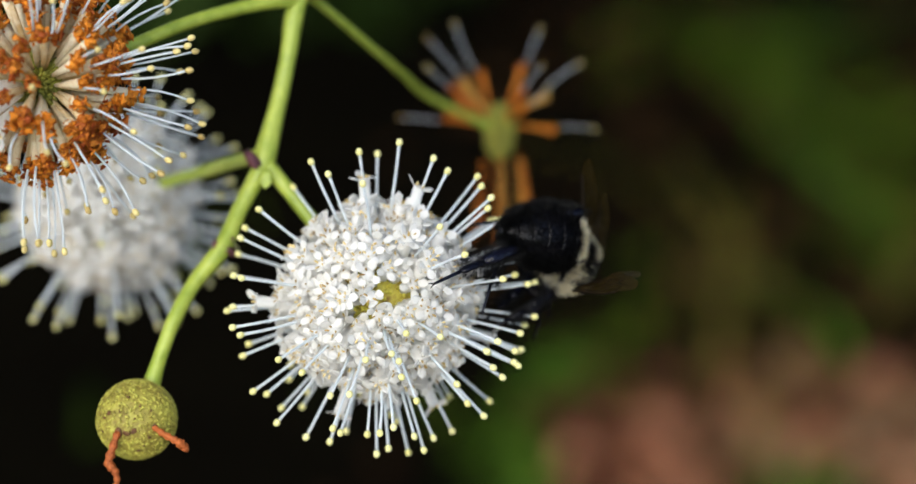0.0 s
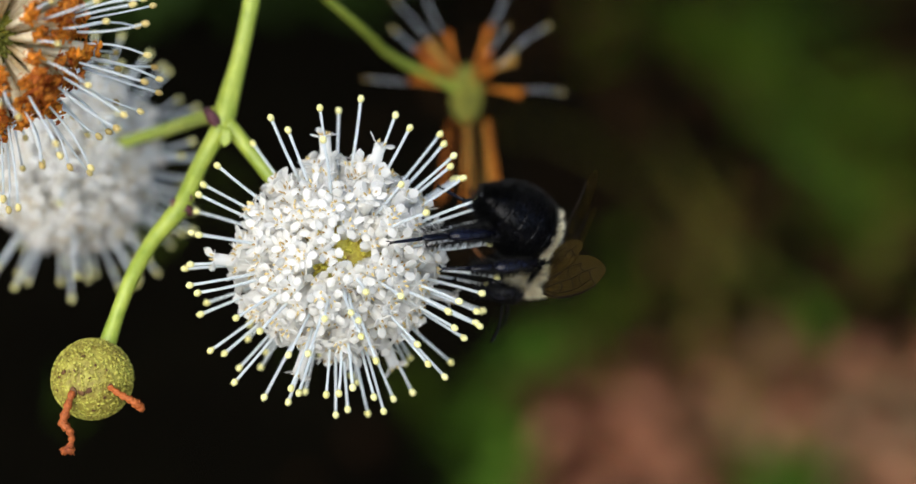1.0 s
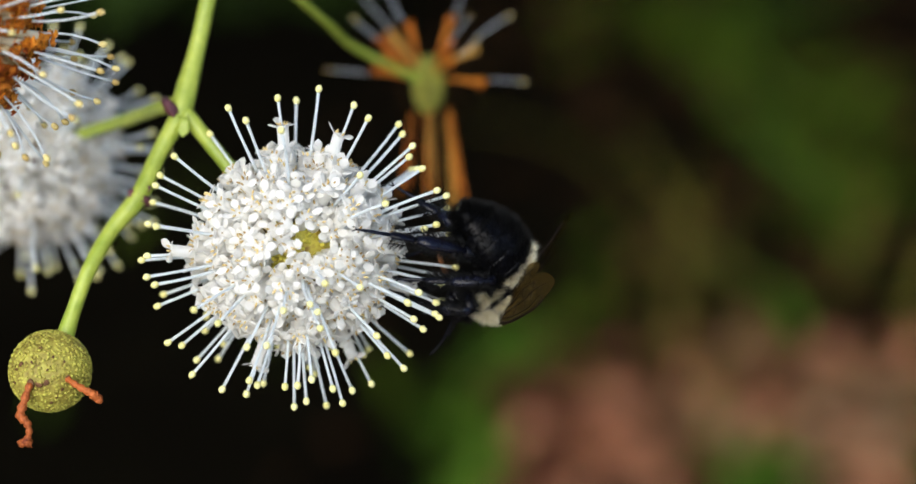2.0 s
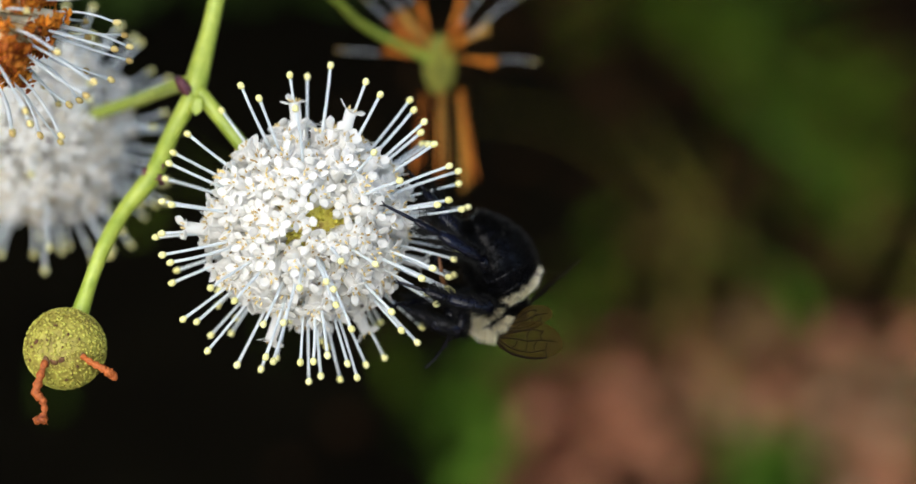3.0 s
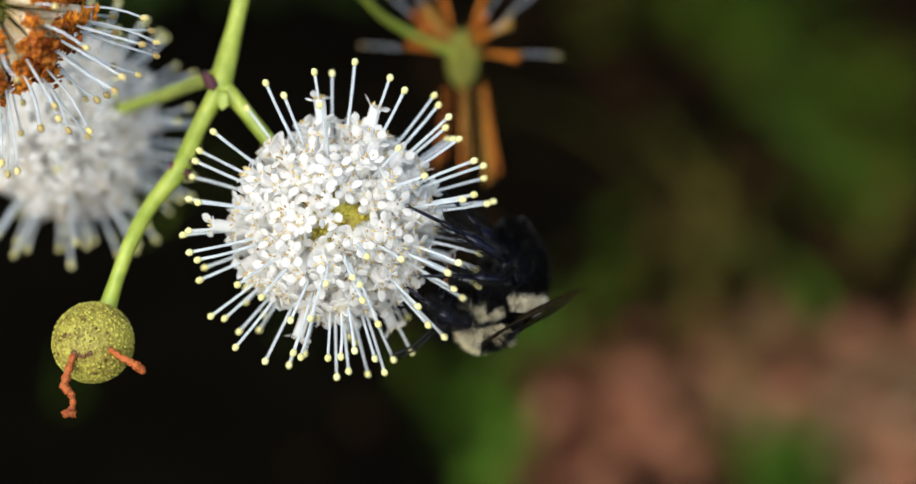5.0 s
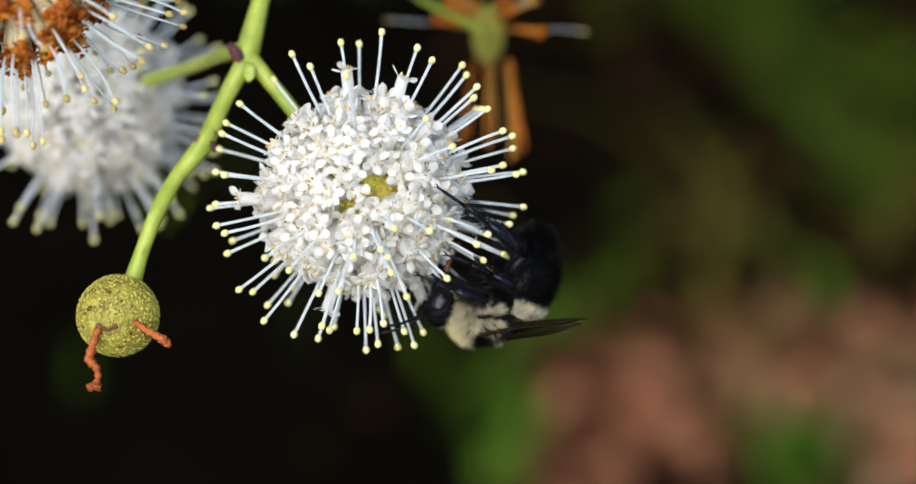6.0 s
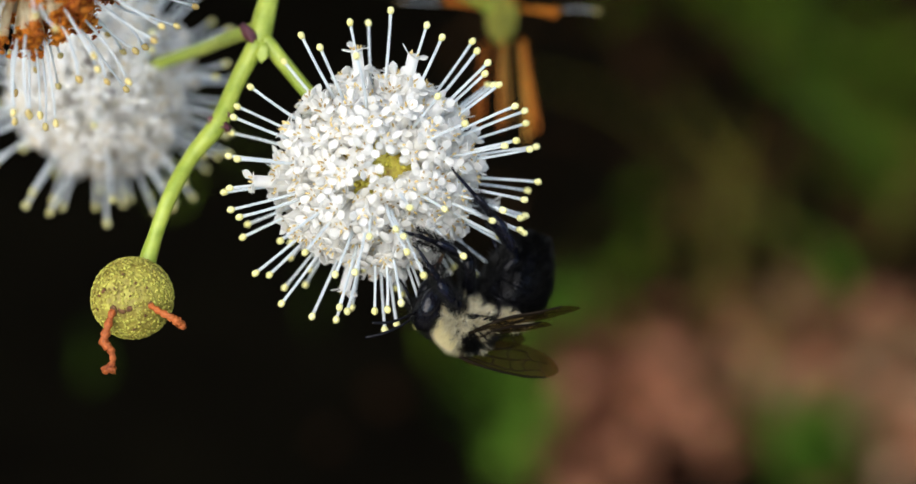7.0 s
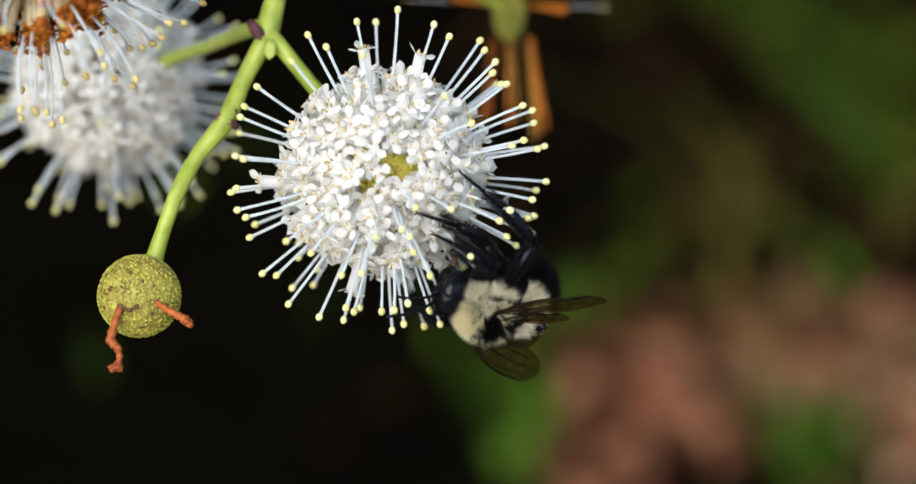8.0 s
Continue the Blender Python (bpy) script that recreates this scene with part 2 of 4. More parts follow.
# ---------- flower heads ----------
def white_floret(seed, rise=0.0):
    """A tubular floret along z: slender tube, four thin rounded spreading lobes, slim anthers in the throat."""
    rnd, g = random.Random(seed), Geo()
    top = 9.1 + rise + rnd.uniform(-1.5, 1.6)
    lean = (rnd.uniform(-0.4, 0.4), rnd.uniform(-0.4, 0.4))
    g.tube([(0, 0, 3.4), (0, 0, 6), (lean[0] * 0.4, lean[1] * 0.4, top - 1.8), (lean[0], lean[1], top - 0.5), (lean[0], lean[1], top + 0.1)],
           [0.3, 0.56, 0.62, 0.62, 0.66], 8)
    opened = rnd.uniform(0.15, 1.05)
    for k in range(4):
        t = math.pi / 2 * k + rnd.uniform(-0.25, 0.25)
        m = (Matrix.Translation((lean[0] + 0.5 * math.cos(t), lean[1] + 0.5 * math.sin(t), top)) @ Matrix.Rotation(t, 4, "Z")
             @ Matrix.Rotation(-opened - rnd.uniform(-0.3, 0.3), 4, "Y") @ Matrix.Rotation(rnd.uniform(-0.35, 0.35), 4, "X"))
        g.petal(m, rnd.uniform(0.95, 1.4), rnd.uniform(0.85, 1.15), rnd.uniform(-0.45, 0.25))
        if rnd.random() < 0.8:
            t += math.pi / 4
            a = (Matrix.Translation((lean[0] + 0.5 * math.cos(t), lean[1] + 0.5 * math.sin(t), top + 0.3)) @ Matrix.Rotation(t, 4, "Z")
                 @ Matrix.Rotation(rnd.uniform(0.2, 1.2), 4, "Y") @ Matrix.Diagonal((0.10, 0.115, 0.29, 1)))
            g.ball(a, 4, 5, 1)
    return g.mesh("floret", [M["petal"], M["anther"]])


def style_pair(tip, bend, seed, old=False):
    """The thread-like style that stands out of a floret, and the knob at its end."""
    rnd = random.Random(seed)
    bx, by = rnd.uniform(-bend, bend), rnd.uniform(-bend, bend)
    g, k = Geo(), Geo()
    pts = [(bx * (s ** 2) - bx * s * 0.6, by * (s ** 2) - by * s * 0.6, 8.6 + (tip - 8.9) * s) for s in (0, 0.25, 0.5, 0.75, 1)]
    slim = 0.7 if old else 1.0
    g.tube(pts, [slim * r for r in (0.19, 0.17, 0.155, 0.15, 0.17)], 6)
    e = pts[-1]
    k.ball(Matrix.Translation((e[0], e[1], tip - 0.15)) @ Matrix.Diagonal((0.37 * slim ** 0.5, 0.37 * slim ** 0.5, 0.42, 1)), 6, 8, 0, 0.15, seed)
    return g.mesh("style", [M["style"]]), k.mesh("stigma", [M["old_stigma" if old else "stigma"]])


def old_floret(seed):
    """A spent floret: cream tube that widens, its mouth shrivelled to an orange-brown crumple."""
    rnd, g = random.Random(seed), Geo()
    top = 8.6 + rnd.uniform(-0.9, 0.9)
    lx, ly = rnd.uniform(-0.9, 0.9), rnd.uniform(-0.9, 0.9)
    g.tube([(0, 0, 2.6), (lx * 0.1, ly * 0.1, 4.5), (lx * 0.45, ly * 0.45, top - 2.2), (lx * 0.8, ly * 0.8, top - 0.9)], [0.2, 0.3, 0.42, 0.5], 8)
    g.tube([(lx * 0.6, ly * 0.6, top - 1.7), (lx * 0.8, ly * 0.8, top - 0.9), (lx, ly, top)], [0.45, 0.44, 0.18], 8, 1)
    for k in range(18):
        t = rnd.uniform(0, 6.28)
        m = (Matrix.Translation((lx + 0.5 * math.cos(t), ly + 0.5 * math.sin(t), top + rnd.uniform(-1.0, 0.6))) @ Matrix.Rotation(rnd.uniform(0, 6), 4, "Z")
             @ Matrix.Rotation(rnd.uniform(0, 3), 4, "X") @ Matrix.Diagonal((rnd.uniform(0.18, 0.5), rnd.uniform(0.12, 0.3), rnd.uniform(0.03, 0.07), 1)))
        g.ball(m, 6, 8, 1, 1.5, seed + k * 3.3)
    return g.mesh("withered_floret", [M["tube"], M["withered"]])


def knob(radius, seed, rough=0.12):
    g = Geo()
    g.ball(Matrix.Diagonal((radius, radius, radius, 1)), 14, 20, 0, rough, seed)
    for i, v in enumerate(scatter(800, seed, 0.06)):
        g.ball(aim(v, i) @ Matrix.Translation((0, 0, radius)) @ Matrix.Diagonal((0.27, 0.27, 0.4 + 0.3 * (i % 3), 1)), 4, 6, 0)
    return g.mesh("receptacle", [M["receptacle"]])


FLORETS = [white_floret(s) for s in range(24)]
TALL_FLORETS = [white_floret(s, 2.2) for s in range(50, 56)]
STYLES = [style_pair(tip, 0.9, 40 + i) for i, tip in enumerate((14.6, 15.2, 15.8, 16.3, 16.8))]
LONG_STYLES = {r: style_pair(r, 0.35, int(r * 10)) for r in (15.5, 16.0, 16.5, 17.0)}
OLD_FLORETS = [old_floret(70 + s) for s in range(8)]
OLD_STYLES = [style_pair(tip, 1.5, 90 + i, True) for i, tip in enumerate((13.4, 14.4, 15.2, 15.8, 16.4))]


def put_floret(head, v, floret, pair, rnd):
    """One floret along the direction v, with its style and stigma if it still has them."""
    f = part("floret", floret, head, m=aim(v, rnd.uniform(0, 6.28)))
    if pair:
        part("style", pair[0], f)
        part("stigma", pair[1], f)
    return f


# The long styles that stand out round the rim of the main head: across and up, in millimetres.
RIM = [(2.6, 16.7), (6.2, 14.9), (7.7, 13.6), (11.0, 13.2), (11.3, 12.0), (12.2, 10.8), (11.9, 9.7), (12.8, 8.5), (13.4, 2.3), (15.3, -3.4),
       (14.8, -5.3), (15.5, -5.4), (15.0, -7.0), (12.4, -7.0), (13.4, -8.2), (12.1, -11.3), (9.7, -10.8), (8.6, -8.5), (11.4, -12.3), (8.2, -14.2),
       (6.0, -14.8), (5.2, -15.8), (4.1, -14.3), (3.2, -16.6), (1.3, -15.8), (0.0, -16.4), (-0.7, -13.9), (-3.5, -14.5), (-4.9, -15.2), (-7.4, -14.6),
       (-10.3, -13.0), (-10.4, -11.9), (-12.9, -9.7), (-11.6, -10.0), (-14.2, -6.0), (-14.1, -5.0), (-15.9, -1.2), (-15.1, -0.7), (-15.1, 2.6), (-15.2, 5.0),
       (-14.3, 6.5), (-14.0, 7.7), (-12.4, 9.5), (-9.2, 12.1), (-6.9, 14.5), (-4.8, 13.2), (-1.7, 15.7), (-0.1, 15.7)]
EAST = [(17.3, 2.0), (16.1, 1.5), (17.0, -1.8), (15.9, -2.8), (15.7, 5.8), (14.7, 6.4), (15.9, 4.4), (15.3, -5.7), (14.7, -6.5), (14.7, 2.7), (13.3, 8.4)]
HOLE = Vector((0.22, -0.96, 0.09)).normalized()      # bare spot in the main head, where the core shows


def white_head(name, m, label, seed, rim=(), hole=None):
    """A round white flower head: core, florets all round, styles standing out like pins."""
    head, rnd = thing(name, m, label, "flower head", "buttonbush flower heads"), random.Random(seed)
    part("receptacle", knob(6.3, seed), head, "yellow-green core speckled brown")
    taken = []
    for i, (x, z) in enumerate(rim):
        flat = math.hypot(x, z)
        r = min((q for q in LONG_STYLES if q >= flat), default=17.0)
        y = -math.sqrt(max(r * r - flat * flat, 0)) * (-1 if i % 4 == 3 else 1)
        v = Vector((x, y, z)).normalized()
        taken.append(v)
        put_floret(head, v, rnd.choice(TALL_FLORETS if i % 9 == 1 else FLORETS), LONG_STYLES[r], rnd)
    for v in scatter(580 if rim else 500, seed, 0.08):
        if hole is not None:
            u = v - hole * v.dot(hole)
            f = math.atan2(u.z, u.x)
            reach = 0.165 + 0.29 * max(math.exp(-(((f - arm + math.pi) % (2 * math.pi) - math.pi) / 0.32) ** 2) for arm in (-0.2, 0.75, 3.7, 2.2))
            if v.dot(hole) > 0 and u.length < reach:
                continue
        if any(v.dot(q) > math.cos(0.08) for q in taken):
            continue
        rim_side = bool(rim) and abs(v.y) < 0.45
        put_floret(head, v, rnd.choice(FLORETS), rnd.choice(STYLES) if not rim_side and rnd.random() < ((0.24 if v.y > -0.6 else 0.05) if not rim else 0.22 if v.z < 0.05 else 0.07) else None, rnd)
    return head


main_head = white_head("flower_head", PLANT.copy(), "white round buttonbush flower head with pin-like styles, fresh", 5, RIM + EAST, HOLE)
back_head = white_head("flower_head", PLANT @ shift(-34.1, 36, 11.1) @ Matrix.Scale(1.03, 4), "white round buttonbush flower head behind a withering one", 8)


def spent_head():
    """A head going over: cream tubes with shrivelled orange mouths, a few fresh florets left."""
    head, rnd = thing("flower_head", PLANT @ shift(-33.9, -10, 22.2) @ Matrix.Scale(1.08, 4), "withering orange-brown buttonbush flower head with cream tubes", "flower head",
                      "buttonbush flower heads"), random.Random(21)
    core = knob(2.6, 3)
    core.materials[0] = M["bare"]
    part("receptacle", core, head, "olive-green core")
    for v in scatter(255, 31, 0.1):
        front = v.dot(Vector((0.3, -0.95, -0.05)).normalized())
        if rnd.random() < (0.78 if front > 0.945 else 0.06):
            continue
        fresh = v.y < -0.3 and v.x < -0.1 and v.z < -0.1 and rnd.random() < 0.6
        if fresh:
            put_floret(head, v, rnd.choice(FLORETS), rnd.choice(STYLES), rnd)
        else:
            put_floret(head, v, rnd.choice(OLD_FLORETS), rnd.choice(OLD_STYLES) if rnd.random() < 0.6 else None, rnd)
    return head


spent_head()


def dry_floret(seed):
    """A floret dried to a thin orange tube with a frayed mouth."""
    rnd, g = random.Random(seed), Geo()
    top = 8.4 + rnd.uniform(-0.8, 1.4)
    lx, ly = rnd.uniform(-1.0, 1.0), rnd.uniform(-1.0, 1.0)
    g.tube([(0, 0, 2.4), (lx * 0.1, ly * 0.1, 4.5), (lx * 0.45, ly * 0.45, top - 2.2), (lx, ly, top)], [0.15, 0.22, 0.34, 0.42], 8)
    for k in range(5):
        t = rnd.uniform(0, 6.28)
        g.ball(Matrix.Translation((lx + 0.4 * math.cos(t), ly + 0.4 * math.sin(t), top + rnd.uniform(-0.6, 0.3))) @ Matrix.Rotation(t, 4, "X")
               @ Matrix.Diagonal((0.26, 0.22, 0.36, 1)), 5, 7, 0, 0.9, seed + k * 3.3)
    return g.mesh("withered_floret", [M["dry" if seed % 3 == 0 else "withered"]])


def bare_head():
    """A head that has dropped most of its florets: green core, a dozen withered ones left."""
    head, rnd = thing("flower_head", PLANT @ shift(14.1, 55, 21.4) @ Matrix.Scale(0.934, 4), "nearly bare buttonbush head with a few orange withered florets", "flower head",
                      "buttonbush flower heads"), random.Random(4)
    core = knob(2.5, 9)
    core.materials[0] = M["bare"]
    part("receptacle", core, head, "green core", m=Matrix.Translation((0, 0, -0.0008)) @ Matrix.Diagonal((0.68, 0.75, 1.25, 1)))
    ways = [(13.6, 0, -0.2), (11, 0, 9), (5.4, 2, 13), (-6.4, 0, 14), (-9.4, 2, 12), (-10, -3, 7.6), (-15, 2, 1.5), (-9, -5, 4), (-7.5, 2, 8), (3.5, -9, 5), (4.6, -8, 3),
            (4.6, 1, -11), (5.4, -3, -11), (-3.6, 0, -11), (-4.5, -3, -10), (0.3, -3, -12), (5.0, 4, -9.5), (-0.5, -4, -12), (1.2, -2, -12), (6.0, 0, -10)]
    dry = [dry_floret(200 + k) for k in range(7)]
    for i, w in enumerate(ways):
        hangs = w[2] < -8
        way = Vector((w[0] * 0.22, w[1] * 0.5, w[2])) if hangs else Vector(w)
        f = put_floret(head, way.normalized(), dry[i % 7], OLD_STYLES[i % 5] if w[2] > -2 and i not in (7, 8) else None, rnd)
        for style in f.children:
            style.matrix_basis = Matrix.Diagonal((0.62, 0.62, 1, 1))
        if hangs:      # drawn out long and thin, side by side
            f.matrix_basis = shift(w[0] * 0.45, 0, 0) @ f.matrix_basis @ Matrix.Diagonal((0.5, 0.5, 1.75 + 0.15 * (i % 3), 1))
    return head


bare_head()


def fruit():
    """The young seed ball: packed nutlets on a round core, two dried florets still hanging on."""
    ball = thing("seed_ball", PLANT @ shift(-25.2, -2, -12.6), "green-brown round seed ball hanging on its stalk", "seed head")
    g = Geo()
    g.ball(Matrix.Diagonal((4.15, 4.15, 4.15, 1)), 18, 24, 0, 0.04)
    part("core", g.mesh("core", [M["nutlet"]]), ball)
    g, rnd = Geo(), random.Random(2)
    for i, v in enumerate(scatter(1500, 6, 0.05)):
        s = rnd.uniform(0.6, 1.25)
        g.ball(aim(v, i) @ Matrix.Translation((0, 0, 4.2)) @ Matrix.Diagonal((0.19 * s, 0.15 * s, 0.10 * s, 1)), 4, 6, 0, 0.4, i)
    part("seed_surface", g.mesh("seed_surface", [M["nutlet"]]), ball, "packed rough nutlets")["kind"] = "stuff"
    # brown scars where florets have dropped, thickest round the ones that still hang
    for x, z, r in ((-1.3, -1.0, 0.5), (-0.5, -1.1, 0.42), (0.3, -0.9, 0.35), (2.4, -0.5, 0.35), (-2.4, 0.9, 0.3), (-2.9, 0.4, 0.22), (0.9, 1.7, 0.16), (1.2, -2.4, 0.2),
                    (-0.4, 2.6, 0.18), (2.0, 1.2, 0.15), (-1.2, 1.2, 0.16), (0.4, 0.4, 0.14), (-3.2, -1.0, 0.2), (1.8, -1.6, 0.2), (0.6, -3.0, 0.22)):
        v = Vector((x, -math.sqrt(18 - x * x - z * z), z))
        g = Geo()
        g.ball(aim(v, x) @ Matrix.Translation((0, 0, 4.27)) @ Matrix.Diagonal((r, r * 0.75, 0.07, 1)), 5, 9, 0, 0.8, x * 3)
        part("scar", g.mesh("scar", [M["blemish"]]), ball, "dark brown floret scar")
    for pts in (((-1.4, -3.9, -1.0, 0.32), (-1.9, -4.5, -2.8, 0.42), (-2.2, -4.8, -4.2, 0.48), (-1.55, -4.8, -4.9, 0.4), (-1.35, -4.7, -6.1, 0.32), (-1.9, -4.7, -7.1, 0.45)),
                ((2.2, -3.3, -0.5, 0.28), (3.4, -4.2, -1.2, 0.34), (4.6, -4.5, -1.8, 0.38), (5.5, -4.5, -2.4, 0.42))):
        g = Geo()
        c = curve_through(pts, 5)
        g.tube([p[:3] for p in c], [p[3] * (1 + 0.25 * math.sin(i * 2.1)) for i, p in enumerate(c)], 8)
        for k in range(5):
            e = Vector(c[-1 - k % 3][:3]) + Vector((rnd.uniform(-0.4, 0.4), rnd.uniform(-0.3, 0.3), rnd.uniform(-0.4, 0.4)))
            g.ball(Matrix.Translation(e) @ Matrix.Diagonal((0.42, 0.36, 0.4, 1)), 5, 7, 0, 0.9, k * 2.3)
        part("withered_floret", g.mesh("withered_floret", [M["dry_red"]]), ball, "dry red-brown floret")
    return ball


fruit()


# ---------- branch ----------
def branch():
    """The forking green stalks, and the twig that carries them down to the ground."""
    twig = thing("buttonbush_branch", PLANT.copy(), "yellow-green forking buttonbush stalk carrying the flower heads", "branch")
    ways = {
        "stem": [(-12.9, 7, 13.2, 1.05), (-12.5, 8, 15.9, 1.25), (-11.2, 10, 21.9, 0.95), (-10.2, 11, 27.2, 0.92), (-9.3, 12, 33, 1.1), (-6, 16, 45, 1.0),
                 (-40, 40, 95, 1.4), (-140, 90, 140, 2.0), (-330, 180, 90, 3.2), (-560, 300, -150, 4.5), (-640, 420, -640, 6.5), (-650, 520, -820, 8.0)],
        "fruit_stalk": [(-12.9, 7, 14, 1.1), (-14.9, 6, 10.2, 0.9), (-16.9, 4, 5.4, 1.0), (-19.6, 3, 1.9, 0.85), (-21.6, 1, -2.1, 0.8), (-23.0, 0, -6.1, 0.78), (-24.0, -1, -9.6, 0.95)],
        "flower_stalk": [(-12.3, 7, 14.6, 0.85), (-9.5, 7, 11.1, 0.8), (-6.6, 6, 7.6, 0.78), (-2.6, 3, 3.0, 0.8)],
        "rear_stalk": [(-13.7, 8.5, 15.5, 0.85), (-17.1, 14.7, 15.0, 0.79), (-21.9, 23.2, 14.1, 0.74), (-31.8, 35.0, 12.0, 0.73)],
        "spent_stalk": [(-9.4, 12, 33.1, 0.9), (-11.1, 10, 32.9, 0.85), (-15.7, 7, 31.6, 0.72), (-20.7, 3, 29.6, 0.7), (-26.1, -1, 26.8, 0.7), (-32.6, -7, 23.6, 0.7)],
        "bare_stalk": [(-9.0, 12.5, 34.6, 0.8), (-7.9, 18.3, 34.0, 0.58), (-4.8, 23.1, 31.7, 0.46), (-1.6, 28.9, 29.3, 0.42), (1.7, 36.0, 26.9, 0.42), (5.0, 44.2, 24.5, 0.44), (13.7, 55.0, 20.9, 0.62)],
    }
    for name, pts in ways.items():
        c, g = curve_through(pts, 8), Geo()
        g.tube([p[:3] for p in c], [p[3] * (1 + 0.05 * noise.noise(Vector(p[:3]) * 0.4)) for p in c], 12)
        part(name, g.mesh(name, [M["stem"]]), twig)
    # dark ring scars and bracts at the forks
    for x, y, z, r, lean in ((-13.8, 6.9, 15.0, 1.45, 0.9), (-16.8, 4.4, 5.5, 1.45, 0.55), (-9.2, 12, 33.8, 1.2, 0.4)):
        g = Geo()
        g.ball(Matrix.Translation((x, y, z)) @ Matrix.Rotation(lean, 4, "Y") @ Matrix.Diagonal((r, r, 0.6, 1)), 8, 16, 0, 0.45, x)
        part("node_scar", g.mesh("node_scar", [M["node"]]), twig, "dark purplish-brown ring scar")
    for x, y, z, turn, long in ((-12.1, 6.0, 13.0, 0.12, 1.7), (-17.8, 3.7, 5.0, -0.9, 1.0), (-15.6, 4.2, 6.0, 0.9, 0.9)):
        g = Geo()
        g.petal(Matrix.Translation((x, y - 0.3, z + long * 0.6)) @ Matrix.Rotation(turn, 4, "Y") @ Matrix.Rotation(math.pi / 2, 4, "Y") @ Matrix.Rotation(math.pi / 2, 4, "X"),
                long * 1.3, long * 0.8, 0.2, 0, 0.25)
        part("bract", g.mesh("bract", [M["stem" if long > 1.5 else "node"]]), twig, "pale green bract" if long > 1.5 else "dark withered bract")
    return twig


branch()


# ---------- bumblebee ----------
bee = thing("bumblebee", PLANT.copy(), "furry pale-yellow and black bumblebee clinging to a white flower head", "bumblebee")


def fur(name, spots, length, radius, lean, label, material, parent, seed):
    """Hairs at (place, outward) spots, in millimetres, leaning along a given way."""
    g, rnd = Geo(), random.Random(seed)
    for p, w in spots:
        tuft = Vector(p) * 1.3 + Vector((seed, 0, 0))
        w = Vector(w) + Vector(lean) + 0.75 * noise.noise_vector(tuft) + Vector([rnd.gauss(0, 0.2) for _ in range(3)])
        g.hair(Vector(p), Vector(p) + w.normalized() * length * rnd.uniform(0.6, 1.15), radius)
    ob = part(name, g.mesh(name, [M[material]], smooth=False), parent, label)
    ob["kind"] = "stuff"
    return ob


def egg_spots(n, size, seed):
    return [(Vector((v.x * size[0], v.y * size[1], v.z * size[2])), Vector((v.x / size[0], v.y / size[1], v.z / size[2])).normalized(), v)
            for v in scatter(n, seed, 0.03)]


def bee_thorax():
    g = Geo()
    g.ball(Matrix.Diagonal((2.8, 2.75, 2.5, 1)), 16, 20, 0, 0.05)
    body = part("thorax", g.mesh("thorax", [M["shell"]]), bee, "thorax furred pale yellow with a black spot")
    pale, black, tan = [], [], []
    for p, w, v in egg_spots(26000, (2.75, 2.7, 2.45), 11):
        spot = v.z > 0.4 and math.hypot((v.x + 0.08) / 0.56, v.y / 0.78) < 1 + 0.55 * noise.noise(v * 7)
        under = v.z < (-0.45 if v.x > 0.35 else -0.15) + 0.35 * noise.noise(v * 2.5)
        seam = abs(v.z - 0.22) < 0.09 and abs(v.x) < 0.55 and abs(v.y) > 0.6
        rear = v.x < -0.55 + 0.2 * noise.noise(v * 4)
        collar = v.x > -0.15 and -0.35 < v.y < 0.7 + 0.4 * noise.noise(v * 5)
        (black if spot or under or seam or rear else tan if collar else pale).append((p, w))
    fur("fur", pale, 1.4, 0.024, (-0.25, 0, 0), "cream-white fur", "pale_hair", body, 1)
    fur("fur", tan, 1.35, 0.024, (-0.25, 0, 0), "tan-golden fur", "tan_hair", body, 6)
    fur("fur", black[::2], 1.1, 0.026, (-0.2, 0, 0), "black fur", "black_hair", body, 2)


bee_thorax()


